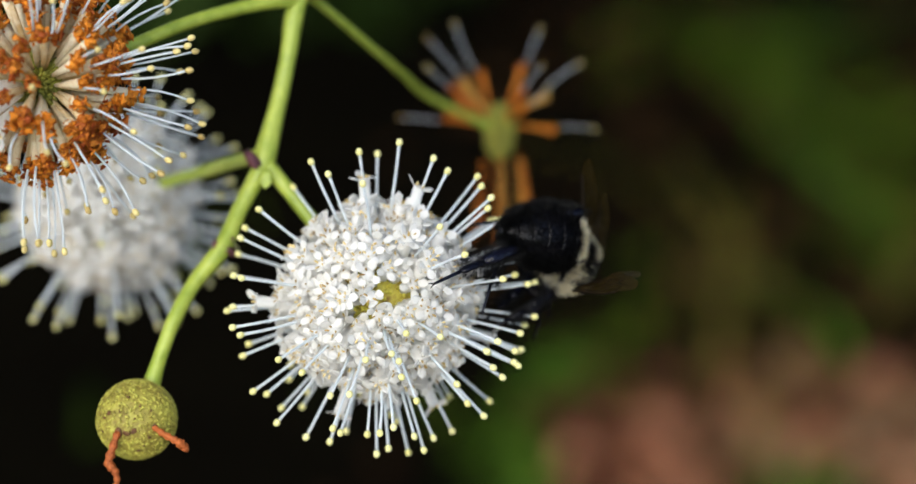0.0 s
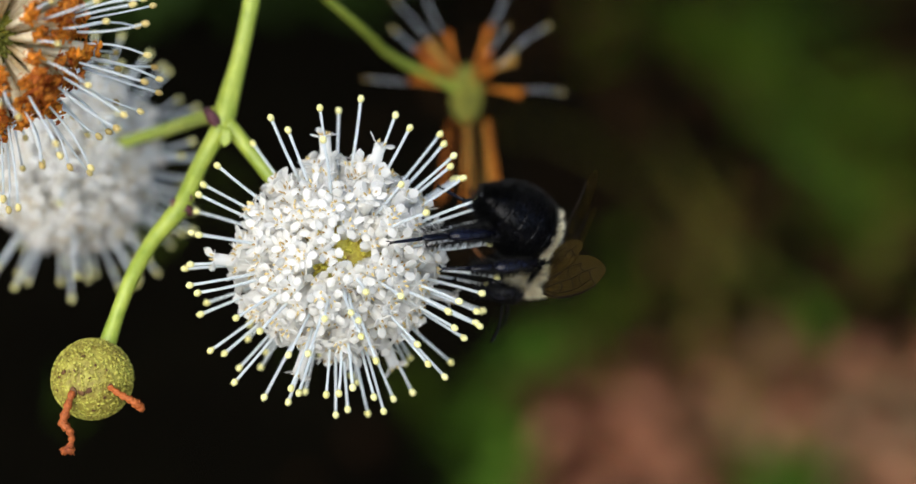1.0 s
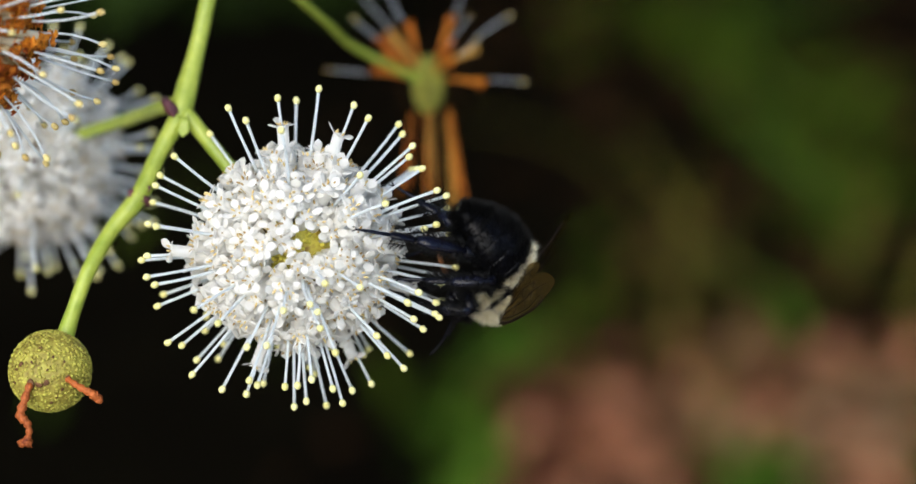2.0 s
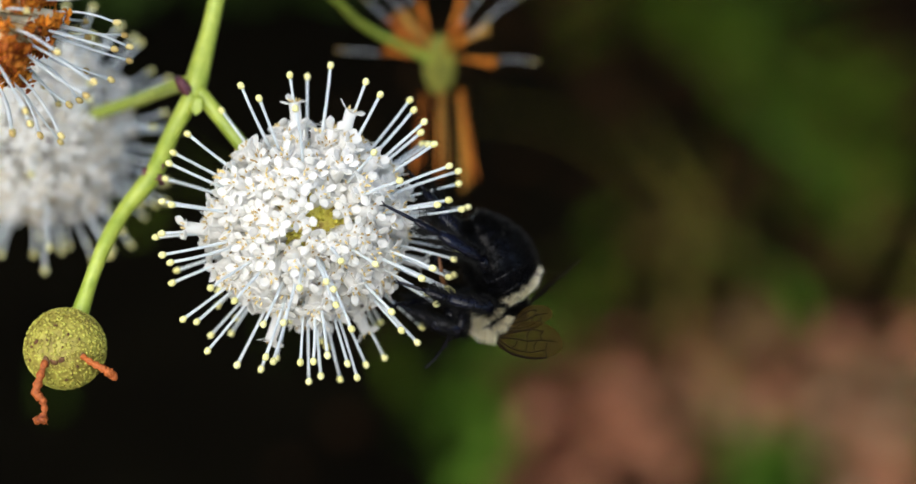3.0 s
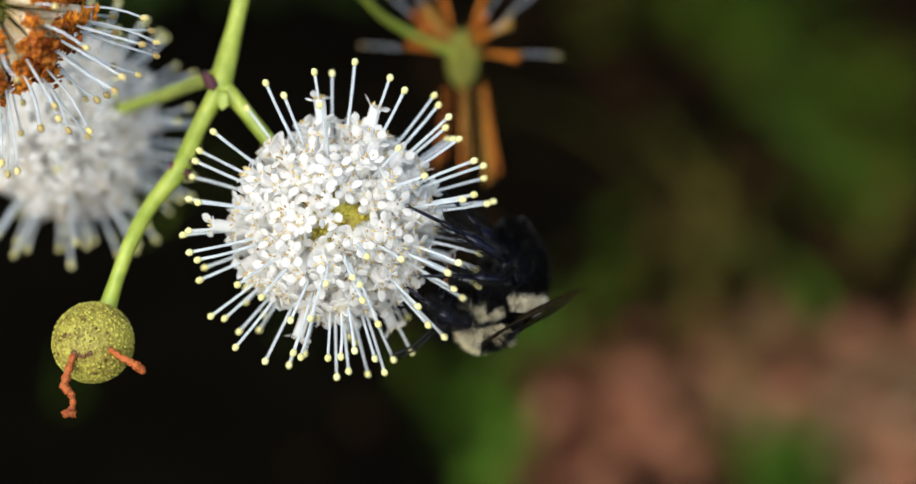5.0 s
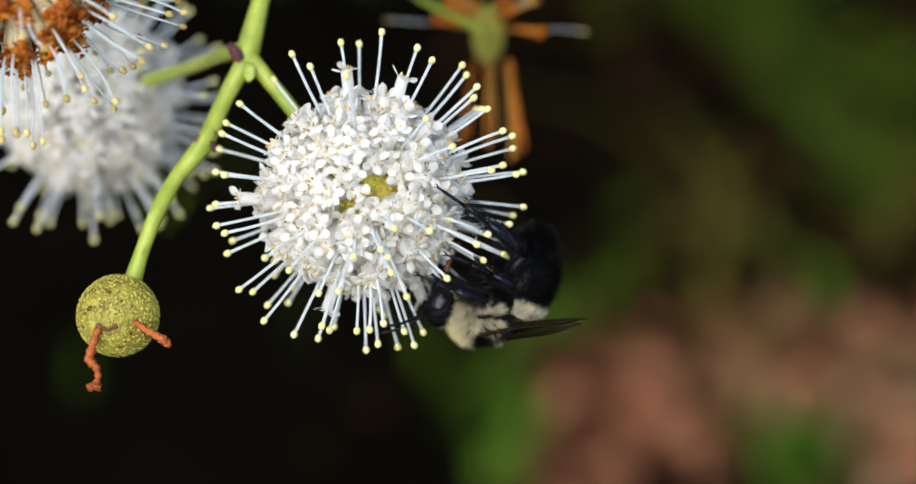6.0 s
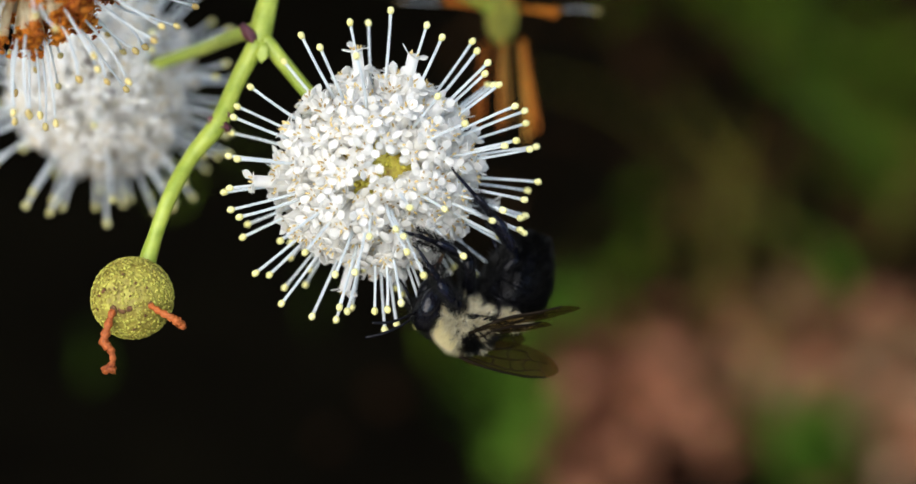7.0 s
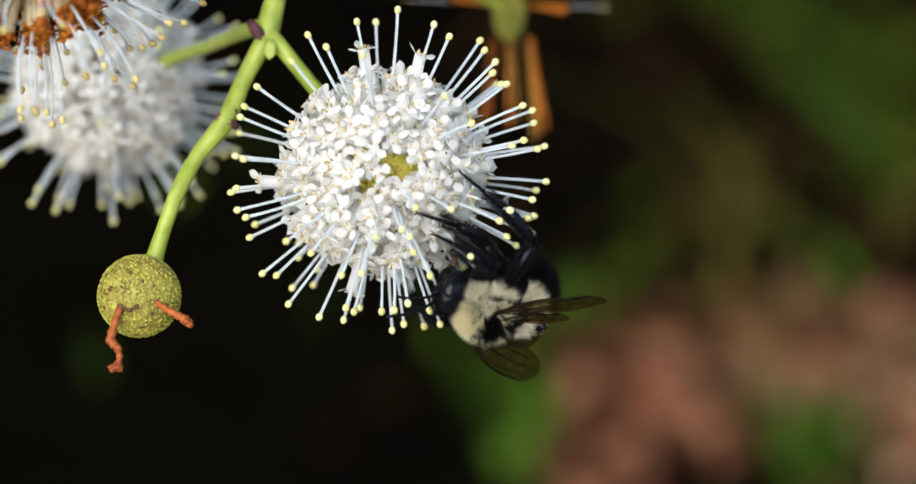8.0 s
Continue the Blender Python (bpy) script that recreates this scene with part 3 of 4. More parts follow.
def bee_abdomen():
    """Lies along -x from the waist: six overlapping rings, the first one furred pale yellow."""
    rim = [(0.1, 0.7), (-0.5, 2.0), (-1.4, 2.8), (-2.6, 3.25), (-3.9, 3.4), (-5.2, 3.2), (-6.5, 2.65), (-7.7, 1.9), (-8.7, 1.05), (-9.3, 0.45)]
    fine = curve_through([(x * 1.05, r * 1.04) for x, r in rim], 5)
    at = lambda x: next(((q[1] + (p[1] - q[1]) * (x - q[0]) / (p[0] - q[0])) for p, q in zip(fine, fine[1:]) if q[0] <= x <= p[0]), 0.3)
    g = Geo()
    g.lathe([(x, r * 0.95) for x, r in fine], 24, 0, 1.0, 0.92)
    body = part("abdomen", g.mesh("abdomen", [M["shell"]]), bee, "black glossy abdomen with a pale first ring")
    cuts = [-0.2, -2.2, -4.0, -5.7, -7.2, -8.5, -9.85]
    for a0, a1 in zip(cuts, cuts[1:]):
        g, n = Geo(), 7
        prof = [(a0 + (a1 - 0.16 - a0) * i / n, at(max(a0 + (a1 - 0.16 - a0) * i / n, -9.9)) * (0.992 + 0.014 * i / n)) for i in range(n + 1)]
        prof.append((prof[-1][0], prof[-1][1] * 0.93))
        g.lathe(prof, 28, 0, 1.0, 0.92)
        part("tergite", g.mesh("tergite", [M["shell"]]), body)
    rnd = random.Random(8)
    pale, black = [], []
    for i in range(15000):
        x, t = -9.8 + 9.6 * (i + 0.5) / 15000, i * 2.399963
        r = at(x) * 1.0
        w = Vector((0.2 * (x + 4) / 4, math.cos(t), math.sin(t) * 1.1)).normalized()
        p = (x, r * math.cos(t), r * 0.92 * math.sin(t))
        if x > -1.25 - 0.4 * rnd.random() and math.sin(t) > -0.05:
            pale += [(Vector(p) + Vector((rnd.uniform(-0.15, 0.15), rnd.uniform(-0.15, 0.15), rnd.uniform(-0.15, 0.15))), w) for _ in range(3)]
        elif rnd.random() < (1.0 if abs(math.cos(t)) > 0.75 or x < -7.5 else 0.75):
            black.append((p, w))
    fur("fur", pale, 1.15, 0.026, (-0.5, 0, 0), "pale yellow fur", "pale_hair", body, 3)
    fur("fur", black, 1.1, 0.022, (-0.5, 0, 0), "black hair", "black_hair", body, 4)
    return body


bee_tail = bee_abdomen()


def bee_head():
    g = Geo()
    g.ball(Matrix.Translation((0, 0, -0.2)) @ Matrix.Diagonal((1.55, 2.15, 2.2, 1)), 14, 18, 0, 0.05)
    g.tube([(0.7, 0, -1.2), (1.0, 0, -2.2), (0.9, 0, -3.0)], [0.95, 0.8, 0.5], 10)
    head = part("head", g.mesh("head", [M["shell"]]), bee, "black glossy head", m=shift(4.0, 0, -1.0) @ pose(0, 0, 0, 0, 22, 0) @ Matrix.Scale(1.12, 4))
    for s in (1, -1):
        g = Geo()
        g.ball(Matrix.Translation((0.25, s * 1.75, 0.05)) @ Matrix.Rotation(s * 0.25, 4, "X") @ Matrix.Diagonal((0.85, 0.6, 1.5, 1)), 12, 14)
        part("eye", g.mesh("eye", [M["eye"]]), head, "shiny black compound eye")
        g = Geo()
        c = curve_through([(1.0, s * 0.7, 0.8, 0.15), (1.7, s * 0.9, 2.0, 0.13), (2.9, s * 1.2, 3.4, 0.14), (4.3, s * 1.6, 4.4, 0.13)], 5)
        g.tube([p[:3] for p in c], [p[3] for p in c], 7)
        part("antenna", g.mesh("antenna", [M["shell"]]), head)
    g = Geo()
    g.tube([(0.9, 0, -2.6), (1.1, 0, -4.2), (0.9, 0, -6.2)], [0.3, 0.25, 0.12], 8)
    part("proboscis", g.mesh("proboscis", [M["tongue"]]), head, "brown tongue")
    spots = [(p + Vector((0, 0, -0.2)), w) for p, w, v in egg_spots(900, (1.5, 2.1, 2.15), 15) if abs(v.y) < 0.7]
    fur("fur", spots, 0.7, 0.022, (0, 0, 0), "black hair", "black_hair", head, 5)
    return head


bee_head()

FEMUR = {"hind": 5.6, "mid": 4.9, "front": 3.8}
SHANK = {"hind": 11.6, "mid": 9.6, "front": 7.4}
HIP = {"hind": (-1.7, 1.4, -2.6), "mid": (0.2, 1.4, -2.8), "front": (1.8, 1.2, -2.4)}


def bee_leg(place):
    """A leg along x: thigh, and under it the shank with broad shin and thin clawed foot. The shank bows a little."""
    g, long, rnd = Geo(), FEMUR[place], random.Random(place)
    g.tube([(-0.3, 0, 0), (0.6, 0, 0), (long * 0.5, 0, 0.05), (long, 0, 0)], [0.5, 0.76, 0.74, 0.55], 10)
    for i in range(700):
        t, x = rnd.uniform(0, 6.28), rnd.uniform(0.2, long)
        g.hair((x, 0.66 * math.cos(t), 0.66 * math.sin(t)), (x + rnd.uniform(0.2, 0.9), 1.35 * math.cos(t), 1.35 * math.sin(t)), 0.026, 1)
    leg = part("leg", g.mesh("leg", [M["shell"], M["black_hair"]]), bee)
    g, s = Geo(), SHANK[place]
    a = s * 0.46
    wide = 1.12 if place == "hind" else 0.8
    g.tube([(-0.1, 0, 0), (a * 0.3, 0, 0.2), (a * 0.75, 0, 0.42), (a, 0, 0.4)], [0.45, wide * 0.75, wide, wide * 0.6], 10, 0, 0.6)
    g.tube([(a, 0, 0.4), (a + 0.5, 0, 0.42), (a * 1.48, 0, 0.34), (a * 1.55, 0, 0.3)], [0.3, wide * 0.62, wide * 0.55, 0.25], 8, 0, 0.5)
    foot = [(a * 1.55 + (s - a * 1.55) * k / 5, 0, 0.3 * (1 - k / 5)) for k in range(6)]
    g.tube(foot, [0.22, 0.2, 0.19, 0.18, 0.16, 0.12], 7)
    for side in (1, -1):
        g.tube([(s - 0.1, 0, 0), (s + 0.25, side * 0.2, 0.05), (s + 0.4, side * 0.25, -0.15)], [0.09, 0.07, 0.03], 5)
    for i in range(1000):
        t, x = rnd.uniform(0, 6.28), rnd.uniform(0.2, a * 1.5)
        g.hair((x, wide * 0.75 * math.cos(t), 0.35 + 0.35 * math.sin(t)), (x + rnd.uniform(0.3, 0.8), (wide + 0.6) * math.cos(t), 0.35 + 1.0 * math.sin(t)), 0.028, 1)
    shank = part("shank", g.mesh("shank", [M["shin"], M["black_hair"]]), leg)
    return leg, shank


LEGS = {p + "_" + s: bee_leg(p) for p in ("hind", "mid", "front") for s in "RL"}


def bee_wing(name, long, wide, seed):
    """A wing along x with its trailing edge towards y: thin bowed membrane, dark raised veins."""
    edge = [(0, -0.1), (0.1, -0.3), (0.3, -0.34), (0.6, -0.3), (0.85, -0.12), (0.97, 0.18), (1.0, 0.42), (0.93, 0.72), (0.8, 0.92), (0.62, 1.0), (0.42, 0.9), (0.25, 0.62), (0.1, 0.3)]
    lift = lambda x, y: 0.35 * math.sin(x * 2.6) + 0.10 * math.sin(x * 9 + y * 5)
    ring = [(p[0], p[1]) for p in curve_through(edge + edge[:1], 3)][:-1]
    mid = (0.5, 0.25)
    g = Geo()
    for z, flip in ((0.02, False), (-0.02, True)):
        rows = [[(mid[0] + (x - mid[0]) * k, mid[1] + (y - mid[1]) * k) for x, y in ring] for k in (0.02, 0.35, 0.7, 1.0)]
        verts = [(x * long, y * wide, lift(x, y) + z) for row in rows for x, y in row]
        n, faces = len(ring), []
        for i in range(3):
            for j in range(n):
                q = (i * n + j, i * n + (j + 1) % n, (i + 1) * n + (j + 1) % n, (i + 1) * n + j)
                faces.append(q[::-1] if flip else q)
        g.add(verts, faces)
    wing = part(name, g.mesh(name, [M["wing"]]), bee, "smoky brown translucent wing")
    lines = [[(0, -0.1), (0.3, -0.33), (0.6, -0.29), (0.86, -0.1)], [(0, 0), (0.3, -0.16), (0.55, -0.12), (0.8, 0.12)], [(0, 0.05), (0.3, 0.2), (0.5, 0.25), (0.72, 0.42), (0.9, 0.5)],
             [(0, 0.1), (0.25, 0.42), (0.5, 0.66), (0.68, 0.72)], [(0.3, -0.16), (0.34, 0.05), (0.3, 0.2)], [(0.5, 0.25), (0.46, 0.45), (0.5, 0.66)],
             [(0.52, -0.12), (0.5, 0.05), (0.5, 0.25)], [(0.66, -0.05), (0.62, 0.15), (0.66, 0.38)], [(0.72, 0.42), (0.66, 0.58), (0.68, 0.72)], [(0.86, -0.1), (0.82, 0.1), (0.78, 0.44)]]
    for k, line in enumerate(lines):
        g, c = Geo(), curve_through(line, 4)
        g.tube([(p[0] * long, p[1] * wide, lift(p[0], p[1])) for p in c], [(0.16 if k == 0 else 0.085) * (1.1 - 0.5 * p[0]) for p in c], 5)
        part("vein", g.mesh("vein", [M["vein"]]), wing)
    return wing


WINGS = {"R": (bee_wing("forewing", 11.5, 2.95, 1), bee_wing("hindwing", 7.8, 2.0, 2)), "L": (bee_wing("forewing", 11.5, 2.95, 3), bee_wing("hindwing", 7.8, 2.0, 4))}


# ---------- woodland behind ----------
def leaf_mesh(name, long, wide, material, curl, seed, count, place):
    """Many leaves as one stuff object: each a pointed blade folded along its midrib, at (place, matrix)."""
    g, rnd = Geo(), random.Random(seed)
    for i in range(count):
        m = place(i, rnd)
        if m is None:
            continue
        k = rnd.uniform(0.65, 1.25)
        L, W, c = long * k, wide * k * rnd.uniform(0.8, 1.2), curl * rnd.uniform(0.3, 1.4)
        rows = []
        for s, w in ((0, 0.06), (0.2, 0.75), (0.45, 1.0), (0.72, 0.7), (1.0, 0.03)):
            z = -c * L * (s - 0.4) ** 2
            rows.append([m @ Vector((s * L, -w * W / 2, z + 0.12 * w * W)), m @ Vector((s * L, 0, z)), m @ Vector((s * L, w * W / 2, z + 0.12 * w * W))])
        verts = [v for r in rows for v in r]
        verts += [v - (m.to_3x3() @ Vector((0, 0, 0.0006))) for v in verts[:]]
        n, faces = 15, []
        for r in range(4):
            for q in range(2):
                f = (r * 3 + q, r * 3 + q + 1, r * 3 + q + 4, r * 3 + q + 3)
                faces += [f, tuple(x + n for x in f[::-1])]
        g.add(verts, faces)
    return g.mesh(name, [M[material]], 1.0)


def blades(name, material, seed, count, place, high):
    """Grass: tapered bent blades of three faces' width at (foot, lean) places."""
    g, rnd = Geo(), random.Random(seed)
    for i in range(count):
        x, y, lx, ly = place(rnd)
        h, w = high * rnd.uniform(0.5, 1.2), rnd.uniform(0.005, 0.010)
        t = rnd.uniform(0, 3.14)
        a = Vector((math.cos(t) * w, math.sin(t) * w, 0))
        verts, faces = [], []
        for k in range(6):
            s = k / 5
            c = Vector((x + lx * s * s * h, y + ly * s * s * h, h * s * (1 - 0.35 * s)))
            u = a * (1 - s) ** 0.7
            verts += [c - u, c + Vector((0, 0, 0.001)) + a.cross(Vector((0, 0, 0.25))), c + u]
        for k in range(5):
            for q in range(2):
                faces.append((k * 3 + q, k * 3 + q + 1, k * 3 + q + 4, k * 3 + q + 3))
        g.add(verts, faces)
    return g.mesh(name, [M[material]], 1.0)


def woodland():
    g, n = Geo(), 60
    coords = [(math.copysign(abs(u) ** 3, u)) * 60 for u in np.linspace(-1, 1, n)]
    verts = [(x, y + 2, 0.03 * noise.noise(Vector((x * 1.4, y * 1.4, 0)))) for y in coords for x in coords]
    faces = [(r * n + c, r * n + c + 1, (r + 1) * n + c + 1, (r + 1) * n + c) for r in range(n - 1) for c in range(n - 1)]
    g.add(verts, faces)
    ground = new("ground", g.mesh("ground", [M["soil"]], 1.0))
    tagged(ground, "near-black woodland soil under leaf litter, deep shade put into its colour", "ground", kind="structure")

    # unseen pale ground, added behind the camera to bounce light at the flowers
    g = Geo()
    cols, rows = np.linspace(-6, 6, 40), np.linspace(-5.5, -0.15, 24)
    verts = [(x, y + 0.12 * noise.noise(Vector((x, 0, 4))) * (j == 23), 0.045 + 0.02 * noise.noise(Vector((x * 2, y * 2, 1)))) for j, y in enumerate(rows) for x in cols]
    g.add(verts, [(r * 40 + c, r * 40 + c + 1, (r + 1) * 40 + c + 1, (r + 1) * 40 + c) for r in range(23) for c in range(39)])
    tagged(new("path", g.mesh("path", [M["bounce_ground"]], 1.0)), "unseen pale ground sheet, added to bounce light up at the flowers", "path", kind="structure")

    def patches(spots):
        """Places drawn from patches of the floor: across, away, reach and how many."""
        return [spot for spot in spots for _ in range(spot[3])]

    def lying(spots):
        places = patches(spots)

        def flat_leaf(i, rnd):
            x, y, r, _ = places[i % len(places)]
            return (Matrix.Translation((rnd.gauss(x, r), rnd.gauss(y, r * 2.2), 0.015 + rnd.uniform(0, 0.03)))
                    @ Euler((rnd.gauss(0, 0.35), rnd.gauss(0, 0.35), rnd.uniform(0, 6.28))).to_matrix().to_4x4())
        return flat_leaf, len(places)

    def growing(spots, lean):
        places = patches(spots)
        return lambda rnd: (lambda q: (rnd.gauss(q[0], q[2]), rnd.gauss(q[1], q[2] * 2.2), rnd.gauss(lean, 0.5), rnd.gauss(0, 0.4)))(rnd.choice(places)), len(places)

    red_spots = [(0.15, 1.42, 0.025, 31), (0.12, 1.38, 0.024, 24), (0.18, 1.48, 0.025, 23), (0.21, 1.40, 0.020, 13), (0.29, 1.53, 0.019, 17), (0.38, 1.55, 0.017, 14),
                 (0.45, 1.52, 0.017, 14), (0.36, 1.47, 0.021, 18), (0.40, 1.42, 0.025, 25), (0.25, 1.36, 0.020, 14), (0.13, 1.53, 0.022, 7),
                 (0.33, 1.52, 0.021, 16), (0.18, 1.37, 0.020, 16), (0.42, 1.36, 0.016, 9), (0.18, 2.28, 0.035, 5), (0.25, 2.50, 0.040, 6), (0.12, 2.50, 0.040, 4), (0.62, 2.42, 0.030, 12), (0.14, 1.30, 0.031, 39), (0.33, 1.29, 0.031, 39)]
    tan_spots = [(0.29, 1.52, 0.013, 5), (0.40, 1.51, 0.013, 9), (0.35, 1.46, 0.015, 7), (0.23, 1.46, 0.017, 6), (0.32, 1.55, 0.013, 4), (0.41, 1.47, 0.017, 9), (0.37, 1.39, 0.016, 8),
                 (0.44, 1.46, 0.017, 7), (0.27, 1.42, 0.014, 4)]
    low_spots = [(0.37, 2.49, 0.025, 38), (0.40, 2.36, 0.027, 50), (0.42, 2.27, 0.029, 50), (0.45, 2.12, 0.025, 40), (0.47, 2.02, 0.026, 36), (0.51, 1.97, 0.021, 16), (0.56, 2.29, 0.029, 30),
                 (0.27, 2.60, 0.030, 14), (0.20, 2.45, 0.030, 8),
                 (0.35, 2.55, 0.025, 23), (0.40, 1.91, 0.025, 7), (0.21, 1.84, 0.030, 3), (0.15, 1.80, 0.024, 2), (0.30, 1.69, 0.019, 3), (0.24, 1.71, 0.023, 2), (0.17, 1.71, 0.028, 3),
                 (0.58, 2.20, 0.023, 13), (0.33, 1.62, 0.022, 3), (0.47, 2.49, 0.031, 19), (0.43, 1.82, 0.024, 4)]
    tuft_spots = [(0.09, 1.55, 0.017, 16), (0.07, 1.49, 0.013, 6), (0.06, 1.38, 0.012, 8), (0.30, 1.37, 0.014, 34), (0.34, 1.42, 0.016, 5), (0.43, 1.55, 0.015, 6),
                  (0.13, 1.62, 0.018, 5), (0.30, 1.43, 0.012, 6), (0.45, 1.42, 0.014, 8), (0.35, 1.55, 0.012, 4)]
    straw_spots = [(0.28, 1.80, 0.015, 9), (0.31, 1.90, 0.015, 6), (0.23, 1.57, 0.015, 10), (0.29, 1.73, 0.014, 6), (0.37, 1.80, 0.019, 8), (0.22, 1.52, 0.013, 4), (0.44, 1.76, 0.024, 12),
                   (0.26, 1.67, 0.014, 5), (0.31, 2.01, 0.016, 4)]
    put, n = lying(red_spots)
    tagged(new("leaf_litter", leaf_mesh("leaf_litter", 0.055, 0.030, "litter", 0.6, 3, n // 2, put)), "reddish-brown fallen leaves on the woodland floor", "leaf litter", kind="stuff")
    put, n = lying(tan_spots)
    tagged(new("leaf_litter", leaf_mesh("leaf_litter", 0.042, 0.020, "pale_litter", 0.6, 4, n * 3, put)), "tan dry fallen leaves on the woodland floor", "leaf litter", kind="stuff")
    put, n = growing(low_spots, 0.6)
    tagged(new("grass", blades("grass", "grass", 5, n, put, 0.06)), "low green grass in the woodland shade", "grass", kind="stuff")
    put, n = growing(tuft_spots, 0.1)
    tagged(new("grass", blades("grass", "fresh_grass", 6, n * 3, put, 0.06)), "small green grass tufts among fallen leaves", "grass", kind="stuff")
    tagged(new("grass", blades("grass", "grass", 9, 14, lambda r: (r.uniform(-0.6, 0.05), r.uniform(1.4, 2.7), r.gauss(0, 0.6), r.gauss(0, 0.4)), 0.10)), "thin scattered green grass in deep shade", "grass", kind="stuff")
    # Leaves of the shade-darkened brown, thinning out towards the left.
    def dim_leaf(i, rnd):
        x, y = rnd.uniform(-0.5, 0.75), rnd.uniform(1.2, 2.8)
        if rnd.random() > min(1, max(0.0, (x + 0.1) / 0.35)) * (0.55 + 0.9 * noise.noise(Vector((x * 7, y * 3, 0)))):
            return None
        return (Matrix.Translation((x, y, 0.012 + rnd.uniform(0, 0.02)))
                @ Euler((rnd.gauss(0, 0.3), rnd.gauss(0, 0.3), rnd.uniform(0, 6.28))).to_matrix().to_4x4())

    tagged(new("leaf_litter", leaf_mesh("leaf_litter", 0.035, 0.018, "dim_litter", 0.6, 16, 2600, dim_leaf)), "dark brown fallen leaves, the shade put into their colour", "leaf litter", kind="stuff")

    def around(i, rnd):
        """Anywhere on the floor but the bare shaded soil under the shrub."""
        x, y = rnd.uniform(-3.2, 3.2), rnd.uniform(0.0, 4.6)
        if -0.9 < x < 0.72 and 0.75 < y < 3.0:
            return None
        return Matrix.Translation((x, y, 0.015 + rnd.uniform(0, 0.03))) @ Euler((rnd.gauss(0, 0.35), rnd.gauss(0, 0.35), rnd.uniform(0, 6.28))).to_matrix().to_4x4()

    tagged(new("leaf_litter", leaf_mesh("leaf_litter", 0.045, 0.025, "litter", 0.6, 31, 3200, around)), "reddish-brown fallen leaves strewn over the woodland floor", "leaf litter", kind="stuff")
    tagged(new("leaf_litter", leaf_mesh("leaf_litter", 0.045, 0.025, "dim_litter", 0.6, 32, 4200, around)), "dark brown leaves strewn over the woodland floor, shade put into their colour", "leaf litter", kind="stuff")
    clump = random.Random(33)
    clumps = [(x, y) for x, y in ((clump.uniform(-3.2, 3.2), clump.uniform(0.2, 4.6)) for _ in range(90)) if not (-0.9 < x < 0.75 and 0.7 < y < 3.2)]
    tagged(new("grass", blades("grass", "grass", 34, 2400, lambda r: (lambda q: (r.gauss(q[0], 0.03), r.gauss(q[1], 0.03), r.gauss(0, 0.5), r.gauss(0, 0.5)))(r.choice(clumps)), 0.09)),
           "scattered green grass clumps on the woodland floor", "grass", kind="stuff")

    def herb(i, rnd):
        x, y = rnd.uniform(-0.2, 0.7), rnd.uniform(1.35, 2.7)
        if rnd.random() > min(1, max(0.0, (x - 0.05) / 0.4)) * (0.1 + 1.2 * noise.noise(Vector((x * 8 - y * 3, y * 2, 7)))):
            return None
        return (Matrix.Translation((x, y, rnd.uniform(0.03, 0.07)))
                @ Euler((rnd.gauss(0, 0.5), rnd.gauss(0, 0.5), rnd.uniform(0, 6.28))).to_matrix().to_4x4())

    tagged(new("herb_cover", leaf_mesh("herb_cover", 0.025, 0.012, "leaf", 0.5, 15, 250, herb)), "dark green low herbs on the woodland floor", "ground cover", kind="stuff")
    put, n = growing(straw_spots, 0.2)
    tagged(new("dry_grass", blades("dry_grass", "straw", 7, n // 2, put, 0.07)), "dry straw-coloured grass among fallen leaves", "grass", kind="stuff")

    def arching(name, material, ways, wide, label):
        """Long grass blades that arch over the floor from foot to tip, keeled along the middle."""
        g = Geo()
        for way in ways:
            c = curve_through(way, 8)
            for k in range(len(c)):
                s = k / (len(c) - 1)
                p, w = Vector(c[k]), Vector(c[min(k + 1, len(c) - 1)]) - Vector(c[max(k - 1, 0)])
                side = w.cross(Vector((0, 0, 1))).normalized() * wide * (0.35 + 1.3 * s * (1.25 - s)) * 0.5
                g.v += [tuple(p - side), tuple(p - Vector((0, 0, wide * 0.15))), tuple(p + side)]
            k0 = len(g.v) - 3 * len(c)
            for k in range(len(c) - 1):
                for q in range(2):
                    i = k0 + k * 3 + q
                    g.f.append((i, i + 1, i + 4, i + 3))
                    g.s.append(0)
        tagged(new(name, g.mesh(name, [M[material]], 1.0)), label, "grass", kind="stuff")

    green_ways = [((0.348, 2.43, 0.02), (0.403, 2.02, 0.06), (0.522, 1.93, 0.03)), ((0.365, 2.34, 0.02), (0.407, 1.99, 0.06), (0.501, 1.90, 0.03)),
                  ((0.344, 2.61, 0.02), (0.462, 2.45, 0.06), (0.658, 2.66, 0.03)), ((0.335, 2.69, 0.02), (0.430, 2.50, 0.06), (0.559, 2.47, 0.03)),
                  ((0.313, 1.81, 0.02), (0.362, 1.64, 0.06), (0.381, 1.59, 0.03)), ((0.290, 1.85, 0.02), (0.348, 1.67, 0.06), (0.409, 1.68, 0.03)),
                  ((0.409, 2.27, 0.02), (0.432, 1.94, 0.06), (0.463, 1.79, 0.03)), ((0.418, 2.57, 0.02), (0.451, 2.18, 0.06), (0.546, 2.13, 0.03))]
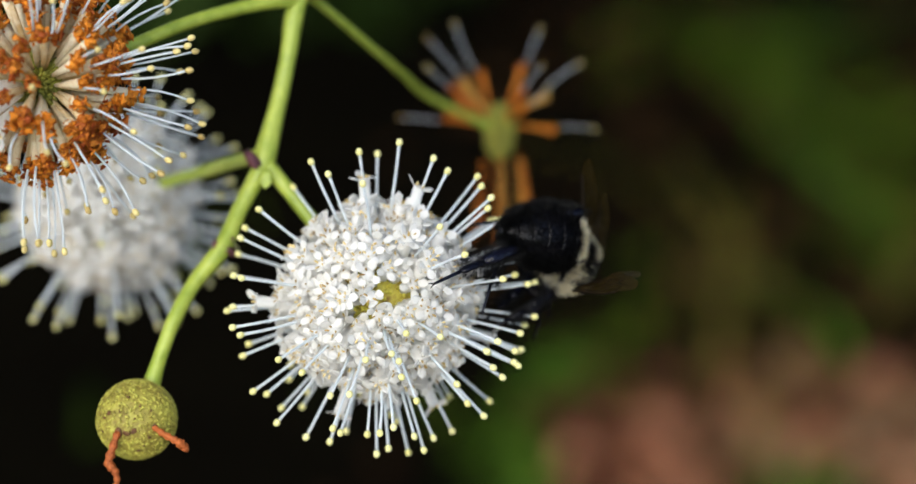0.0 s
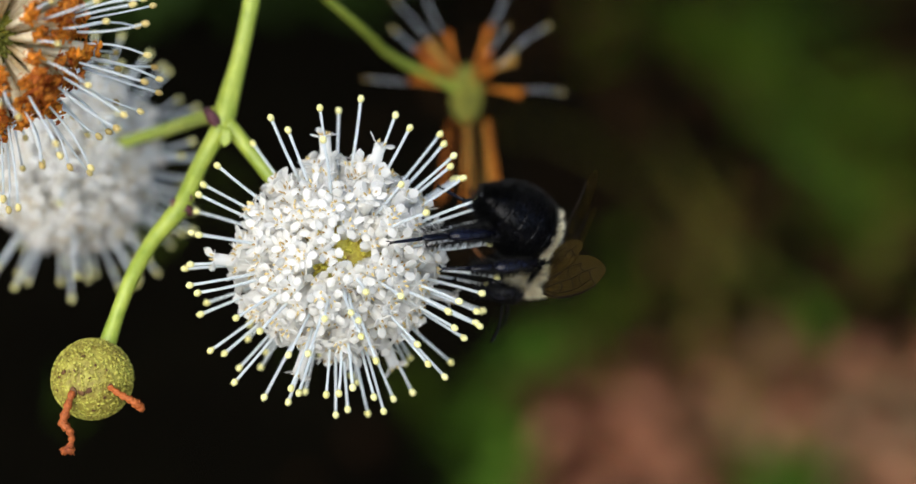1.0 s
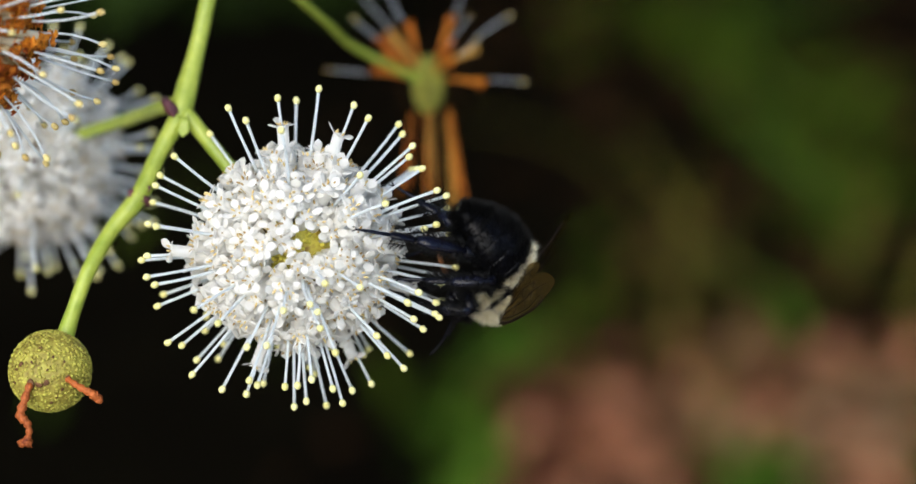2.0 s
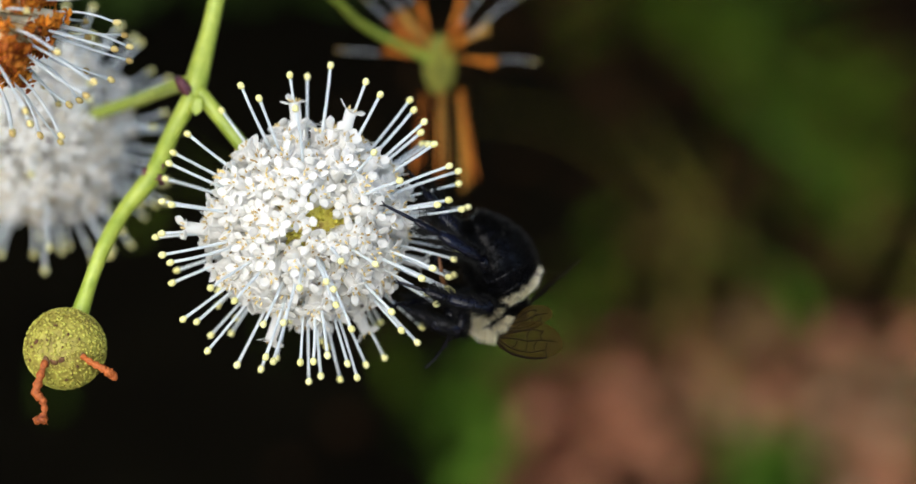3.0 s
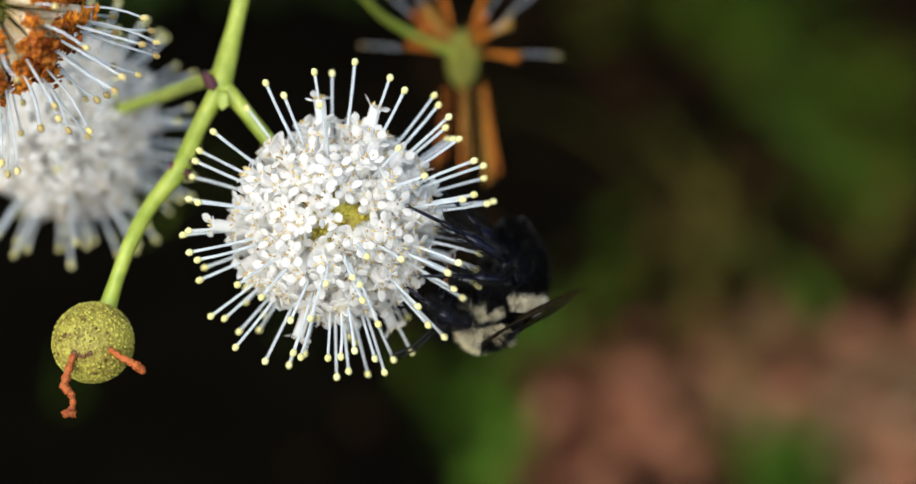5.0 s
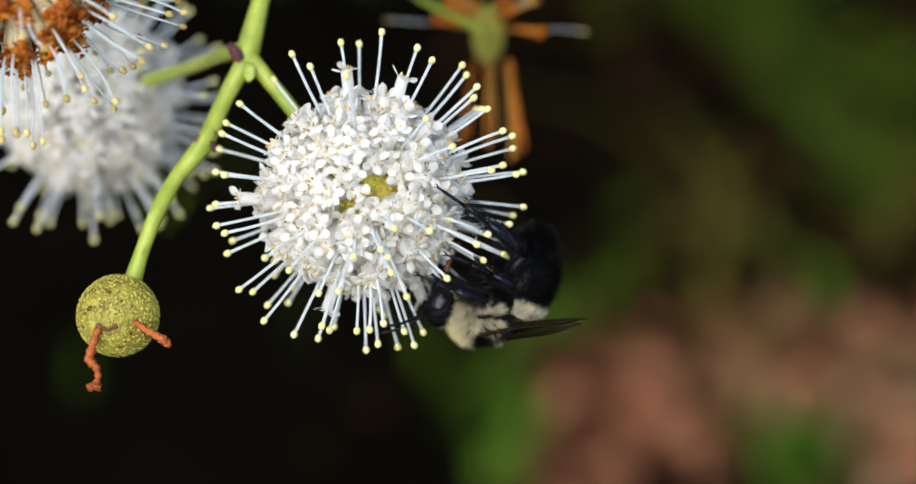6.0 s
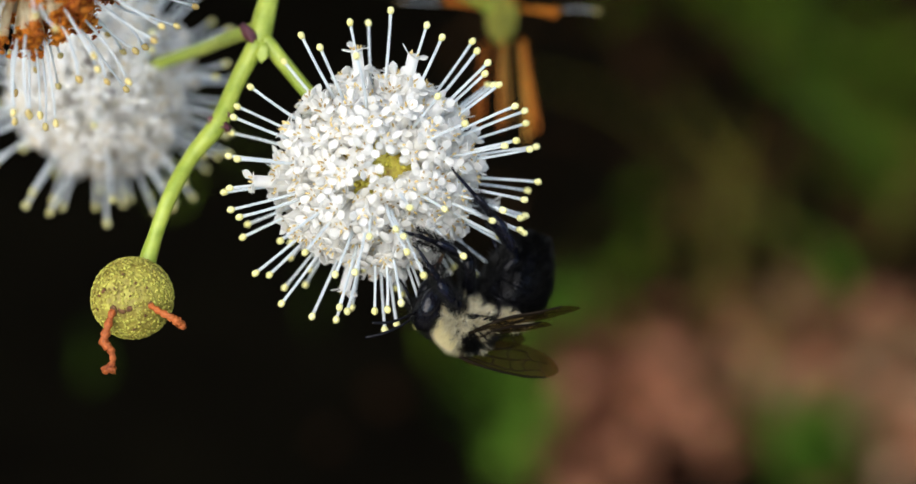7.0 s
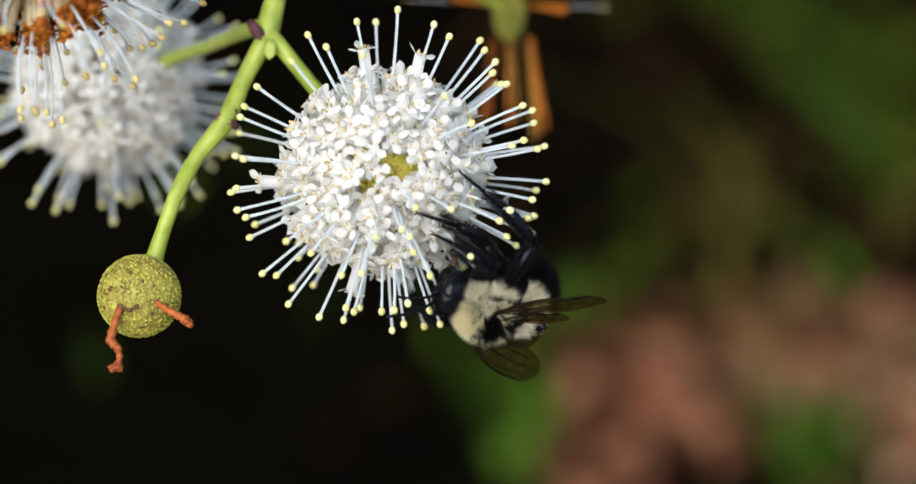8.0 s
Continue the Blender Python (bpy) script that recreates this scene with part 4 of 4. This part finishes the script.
    straw_ways = [((0.306, 1.95, 0.02), (0.268, 1.67, 0.06), (0.247, 1.52, 0.03)), 
                  ((0.329, 1.86, 0.02), (0.333, 1.65, 0.06), (0.358, 1.54, 0.03)), ((0.260, 2.21, 0.02), (0.273, 1.94, 0.06), (0.304, 1.86, 0.03)),
                  ((0.126, 1.71, 0.02), (0.156, 1.53, 0.06), (0.205, 1.48, 0.03)), ((0.320, 1.70, 0.02), (0.279, 1.49, 0.06), (0.268, 1.42, 0.03)),
                  ((0.417, 2.03, 0.02), (0.425, 1.79, 0.06), (0.470, 1.76, 0.03))]
    rnd = random.Random(51)
    for _ in range(10):
        x, y, lean, long = rnd.uniform(0.12, 0.5), rnd.uniform(1.4, 1.95), rnd.gauss(0.0, 0.35), rnd.uniform(0.12, 0.3)
        straw_ways.append(((x, y, 0.02), (x + lean * long * 0.5, y + long * 0.5, rnd.uniform(0.04, 0.07)), (x + lean * long, y + long, 0.03)))
    arching("long_grass", "fresh_grass", green_ways, 0.012, "long arching green grass blades")
    arching("dry_grass", "pale_straw", straw_ways, 0.0038, "long dry straw-coloured grass blades")

    def bush(i, rnd):
        v = Vector([rnd.gauss(0, 1) for _ in range(3)]).normalized()
        c = Vector((-0.55 + 0.75 * v.x, 3.0 + 0.5 * v.y, 0.4 + 0.6 * v.z))
        if c.z < 0.02:
            return None
        return Matrix.Translation(c) @ Euler((rnd.gauss(0, 0.5), rnd.gauss(0.4, 0.5), rnd.uniform(0, 6.28))).to_matrix().to_4x4()

    tagged(new("shrub", leaf_mesh("shrub", 0.11, 0.05, "leaf", 0.5, 11, 2600, bush)), "dark green leafy shrub in shade", "shrub", kind="stuff")

    # Unseen leaves added overhead to block the sun; a gap lights the litter.
    def canopy(i, rnd):
        x, y = rnd.uniform(-5.0, 4.0), rnd.uniform(-1.2, 6.0)
        z = 1.85 + 0.15 * y + rnd.uniform(0, 0.6)
        if y < 0.15 or (-1.1 < x < 0.2 and y < 2.1 and rnd.random() < 0.85):
            return None
        return Matrix.Translation((x, y, z)) @ Euler((rnd.gauss(0, 0.4), rnd.gauss(0.2, 0.4), rnd.uniform(0, 6.28))).to_matrix().to_4x4()

    # Unseen leaf ring, added to cut low sky light; lower towards the sun.
    def edge(i, rnd):
        t, r = rnd.uniform(0, 6.28), rnd.uniform(6.0, 7.5)
        return Matrix.Translation((r * math.cos(t), 1 + r * math.sin(t), rnd.uniform(0, 1) ** 1.3 * ((4.5 if math.sin(t) > -0.1 else 1.4) + 0.5 * math.sin(t * 5)))) @ Euler((rnd.gauss(0, 0.5), rnd.gauss(0.4, 0.5), rnd.uniform(0, 6.28))).to_matrix().to_4x4()

    tagged(new("woodland_edge", leaf_mesh("woodland_edge", 0.55, 0.32, "leaf", 0.4, 13, 5000, edge)), "unseen ring of dark green leaves, added to cut low light", "woods", kind="stuff")
    tagged(new("tree_canopy", leaf_mesh("tree_canopy", 0.2, 0.11, "leaf", 0.4, 12, 16000, canopy)), "unseen layer of green leaves, added overhead to shade the floor", "tree canopy", kind="stuff")


woodland()


# ---------- movement ----------
def stance(x, y, z, hx, hy, hz, dx, dy, dz):
    """The bee's pose from its middle (mm in the plant's axes), the way it faces and the way its back faces."""
    h, d = Vector((hx, hy, hz)).normalized(), Vector((dx, dy, dz))
    d = (d - h * d.dot(h)).normalized()
    s = d.cross(h)
    m = Matrix((h, s, d)).transposed().to_4x4()
    return PLANT @ shift(x, y, z) @ m


def leg_rows(place, side, bee_rows, feet):
    """Bends thigh and shank so that the foot stands on its place on the flower head; poses for both, time by time."""
    hip = Vector(HIP[place])
    hip.y *= 1 if side == "L" else -1
    a, b = FEMUR[place], SHANK[place]
    thigh, shin, old = [], [], None
    for t, m in bee_rows:
        foot = (m.inverted() @ PLANT @ Vector([c * 0.001 for c in feet[t]])) * 1000
        reach = foot - hip
        d = min(max(reach.length, abs(a - b) + 0.2), a + b - 0.05)
        w = reach.normalized()
        pole = Vector({"hind": (-0.8, 0.5, -0.1), "mid": (0.0, 0.9, -0.3), "front": (0.5, 0.9, 0.1)}[place])
        if place == "hind" and side == "L":
            pole = Vector((-0.2, -0.6, -0.6))
        pole.y *= 1 if side == "L" else -1
        pole = (pole - w * pole.dot(w)).normalized()
        c = (a * a + d * d - b * b) / (2 * a * d)
        knee = hip + w * (a * c) + pole * (a * math.sqrt(max(1 - c * c, 0)))
        x1, x2 = (knee - hip).normalized(), (hip + w * d - knee).normalized()
        y = x1.cross(x2)
        y = y.normalized() if y.length > 1e-3 else (old or x1.orthogonal())
        old = y
        f = Matrix((x1, y, x1.cross(y))).transposed().to_4x4()
        k = Matrix((x2, y, x2.cross(y))).transposed().to_4x4()
        thigh.append((t, shift(*hip) @ f))
        shin.append((t, shift(a, 0, 0) @ (f.inverted() @ k)))
    return thigh, shin


def motions():
    walk(main_head, [
        (0, PLANT @ pose(0.00000, -0.00000, -0.00000, -0.00, -0.00, -0.00)),
        (0.5, PLANT @ pose(0.00024, -0.00052, 0.00024, -0.05, -0.25, -0.00)),
        (1, PLANT @ pose(0.00004, -0.00037, 0.00009, 0.28, 0.10, 0.38)),
        (1.5, PLANT @ pose(-0.00011, -0.00062, -0.00003, 0.48, 0.08, 0.83)),
        (2.8, PLANT @ pose(0.00008, -0.00035, 0.00002, 1.22, 0.57, 1.92)),
        (3, PLANT @ pose(-0.00014, -0.00000, 0.00016, 1.78, -0.04, 2.06)),
        (3.5, PLANT @ pose(-0.00001, -0.00014, 0.00010, 1.94, -0.57, 1.58)),
        (4, PLANT @ pose(-0.00013, -0.00001, 0.00007, 2.06, -0.13, 1.87)),
        (4.5, PLANT @ pose(-0.00013, -0.00008, -0.00006, 1.73, -0.43, 1.77)),
        (6, PLANT @ pose(-0.00004, 0.00021, 0.00009, 2.21, -1.25, 0.74)),
        (6.5, PLANT @ pose(0.00002, 0.00081, 0.00024, 2.65, -2.33, 0.60)),
        (7, PLANT @ pose(-0.00015, 0.00079, 0.00014, 2.66, -2.53, 0.55)),
        (7.5, PLANT @ pose(-0.00019, 0.00060, 0.00018, 3.09, -2.93, 0.07)),
        (8, PLANT @ pose(-0.00024, 0.00113, -0.00011, 2.66, -2.62, -0.14))
    ])
    bee_rows = [
        (0, stance(20.40,2.00,4.08, -0.40,0.65,-0.65, 0.81,-0.08,-0.58)),
        (0.5, stance(21.56,2.00,2.15, -0.45,0.60,-0.66, 0.80,-0.07,-0.60)),
        (1, stance(20.86,1.00,-0.36, -0.50,0.55,-0.66, 0.79,-0.03,-0.62)),
        (1.5, stance(21.06,0.00,-1.81, -0.70,0.50,-0.52, 0.63,0.08,-0.77)),
        (2.8, stance(20.46,0.00,-8.35, -0.74,0.50,-0.45, 0.56,0.09,-0.82)),
        (3, stance(19.59,0.00,-8.69, -0.76,0.48,-0.43, 0.54,0.11,-0.83)),
        (3.5, stance(17.26,0.00,-9.30, -0.81,0.36,-0.46, 0.51,0.05,-0.86)),
        (4, stance(17.69,0.00,-9.78, -0.86,0.30,-0.41, 0.43,0.01,-0.90)),
        (4.5, stance(17.01,0.00,-10.13, -0.92,0.25,-0.31, 0.29,-0.11,-0.95)),
        (6, stance(12.30,-2.00,-12.73, -0.99,-0.10,0.04, -0.01,-0.26,-0.96)),
        (6.5, stance(9.89,-2.00,-14.16, -0.98,-0.18,0.12, -0.04,-0.39,-0.92)),
        (7, stance(9.25,-3.00,-15.33, -0.97,-0.20,0.10, 0.01,-0.48,-0.88)),
        (7.5, stance(8.68,-3.00,-15.00, -0.96,-0.22,0.16, -0.01,-0.55,-0.83)),
        (8, stance(10.40,-3.00,-14.31, -0.94,-0.28,0.20, 0.03,-0.64,-0.77))
    ]
    walk(bee, bee_rows)
    walk(bee_tail, [
        (0, pose(-0.0030, 0, -0.0002, -92.8, -45.4, 83.4)),
        (0.5, pose(-0.0030, 0, -0.0002, -94.6, -48.4, 86.5)),
        (1, pose(-0.0030, 0, -0.0002, -62.3, -60.0, 62.5)),
        (1.5, pose(-0.0030, 0, -0.0002, -85.9, -72.2, 85.0)),
        (2.8, pose(-0.0030, 0, -0.0002, -59.5, -76.0, 60.1)),
        (3, pose(-0.0030, 0, -0.0002, -49.2, -77.1, 50.0)),
        (3.5, pose(-0.0030, 0, -0.0002, -12.7, -69.1, 13.9)),
        (4, pose(-0.0030, 0, -0.0002, -23.5, -73.3, 24.4)),
        (4.5, pose(-0.0030, 0, -0.0002, -0.0, -81.6, 0.0)),
        (6, pose(-0.0030, 0, -0.0002, -31.2, -67.7, 33.2)),
        (6.5, pose(-0.0030, 0, -0.0002, -38.8, -58.5, 43.4)),
        (7, pose(-0.0030, 0, -0.0002, -43.4, -55.0, 49.1)),
        (7.5, pose(-0.0030, 0, -0.0002, -4.8, -60.8, 5.4)),
        (8, pose(-0.0030, 0, -0.0002, 35.4, -62.7, -38.7))
    ])
    right = [
        (0, pose(0.0004, -0.0026, 0.0024, 155.8, -24.8, -143.6)),
        (0.5, pose(0.0004, -0.0026, 0.0024, 145.1, -26.7, -130.7)),
        (1, pose(0.0004, -0.0026, 0.0024, -132.5, -21.1, -150.2)),
        (1.5, pose(0.0004, -0.0026, 0.0024, -139.8, 6.0, -149.7)),
        (2.8, pose(0.0004, -0.0026, 0.0024, -136.7, -12.8, -149.0)),
        (3, pose(0.0004, -0.0026, 0.0024, -142.0, -16.2, -140.8)),
        (3.5, pose(0.0004, -0.0026, 0.0024, -156.1, 10.2, -167.3)),
        (4, pose(0.0004, -0.0026, 0.0024, -151.5, 9.9, -163.4)),
        (4.5, pose(0.0004, -0.0026, 0.0024, -160.5, 13.3, -157.4)),
        (6, pose(0.0004, -0.0026, 0.0024, -159.0, 6.8, -172.0)),
        (6.5, pose(0.0004, -0.0026, 0.0024, -159.9, -3.0, -170.0)),
        (7, pose(0.0004, -0.0026, 0.0024, -166.6, 5.1, -148.0)),
        (7.5, pose(0.0004, -0.0026, 0.0024, -166.3, -0.4, -149.5)),
        (8, pose(0.0004, -0.0026, 0.0024, -164.0, 4.6, -154.7))
    ]
    left = [
        (0, pose(0.0004, 0.0026, 0.0024, 155.9, 40.2, 143.5)),
        (0.5, pose(0.0004, 0.0026, 0.0024, 137.8, 29.4, 123.3)),
        (1, pose(0.0004, 0.0026, 0.0024, 158.9, 18.4, 146.9)),
        (1.5, pose(0.0004, 0.0026, 0.0024, 156.4, 28.2, 147.6)),
        (2.8, pose(0.0004, 0.0026, 0.0024, 175.2, 2.0, 131.9)),
        (3, pose(0.0004, 0.0026, 0.0024, 170.6, 4.2, 135.7)),
        (3.5, pose(0.0004, 0.0026, 0.0024, 178.3, 15.5, 147.6)),
        (4, pose(0.0004, 0.0026, 0.0024, 174.5, 19.1, 134.1)),
        (4.5, pose(0.0004, 0.0026, 0.0024, -166.6, 22.4, 167.7)),
        (6, pose(0.0004, 0.0026, 0.0024, -146.3, 8.7, -171.5)),
        (6.5, pose(0.0004, 0.0026, 0.0024, -138.8, 4.3, -166.6)),
        (7, pose(0.0004, 0.0026, 0.0024, -93.9, -5.0, 168.0)),
        (7.5, pose(0.0004, 0.0026, 0.0024, -82.2, -9.9, 160.1)),
        (8, pose(0.0004, 0.0026, 0.0024, -29.3, 8.9, 139.9))
    ]
    for side, rows in (("R", right), ("L", left)):
        walk(WINGS[side][0], rows)
        walk(WINGS[side][1], [(t, m @ pose(0.0002, 0.0014, -0.0003, 0, 0, 14 )) for t, m in rows])
    feet = {
        'hind_R': {0: (6.1,-10.6,1.8), 0.5: (6.3,-10.7,2.1), 1: (5.9,-10.8,1.8), 1.5: (6.0,-10.7,1.6), 2.8: (8.3,-9.1,2.2), 3: (8.0,-9.1,2.2), 3.5: (8.0,-9.3,1.8), 4: (8.2,-9.1,1.4), 4.5: (8.0,-9.3,1.0), 6: (7.9,-9.5,0.6), 6.5: (8.2,-9.3,0.4), 7: (7.9,-9.4,0.2), 7.5: (7.7,-9.6,0.2), 8: (7.7,-9.5,-0.2)},
        'mid_R': {0: (11.2,-5.1,-1.1), 0.5: (11.9,-3.6,-1.7), 1: (11.1,-5.6,-0.9), 1.5: (11.0,-5.4,-1.3), 2.8: (9.7,-5.3,-5.8), 3: (9.4,-5.4,-5.7), 3.5: (8.0,-6.6,-6.7), 4: (8.6,-6.2,-6.2), 4.5: (8.7,-6.1,-6.3), 6: (8.7,-6.2,-6.2), 6.5: (1.8,-10.9,-5.5), 7: (1.6,-11.0,-5.4), 7.5: (1.4,-11.0,-5.3), 8: (3.5,-11.1,-4.2)},
        'front_R': {0: (12.1,-0.4,-3.0), 0.5: (12.5,-0.4,-3.4), 1: (12.2,-0.4,-2.8), 1.5: (12.1,-0.4,-3.2), 2.8: (9.6,-0.4,-8.1), 3: (9.2,-0.4,-8.1), 3.5: (7.8,-4.5,-8.4), 4: (8.8,-2.8,-8.0), 4.5: (8.3,-4.8,-7.7), 6: (5.8,-7.2,-8.2), 6.5: (4.6,-7.1,-8.9), 7: (4.2,-8.9,-7.4), 7.5: (3.0,-8.8,-7.9), 8: (5.0,-9.4,-6.3)},
        'hind_L': {0: (10.3,0.3,7.9), 0.5: (10.7,0.3,7.8), 1: (10.7,0.3,7.6), 1.5: (10.5,0.3,7.2), 2.8: (10.9,0.5,6.1), 3: (10.3,2.0,6.0), 3.5: (10.6,1.9,5.7), 4: (10.5,2.3,5.2), 4.5: (10.3,2.9,4.6), 6: (12.3,0.3,-2.4), 6.5: (11.5,1.4,-3.7), 7: (11.2,0.3,-5.1), 7.5: (10.7,0.3,-5.9), 8: (10.3,0.9,-6.5)},
        'mid_L': {0: (10.9,3.4,1.9), 0.5: (11.2,3.4,1.2), 1: (10.9,3.5,0.8), 1.5: (10.7,3.6,0.7), 2.8: (10.8,2.9,-3.9), 3: (10.4,3.1,-4.0), 3.5: (10.2,3.3,-4.4), 4: (10.3,2.9,-4.5), 4.5: (10.1,3.0,-4.9), 6: (7.2,3.6,-8.0), 6.5: (4.8,2.9,-10.1), 7: (4.1,2.7,-10.6), 7.5: (3.7,2.6,-10.7), 8: (2.3,3.4,-10.8)},
        'front_L': {0: (11.8,1.9,-2.1), 0.5: (12.2,0.9,-2.8), 1: (11.9,1.7,-2.3), 1.5: (11.3,2.2,-3.0), 2.8: (8.3,2.1,-8.5), 3: (7.9,2.2,-8.6), 3.5: (7.1,1.1,-9.9), 4: (7.9,0.3,-9.7), 4.5: (7.6,1.2,-9.5), 6: (4.2,3.7,-9.8), 6.5: (3.0,3.0,-10.7), 7: (2.3,2.6,-11.2), 7.5: (1.6,1.3,-11.9), 8: (0.8,3.0,-11.4)},
    }
    for key, (leg, shank) in LEGS.items():
        place, side = key.split("_")
        thigh, shin = leg_rows(place, side, bee_rows, feet[key])
        walk(leg, thigh)
        walk(shank, shin)


motions()
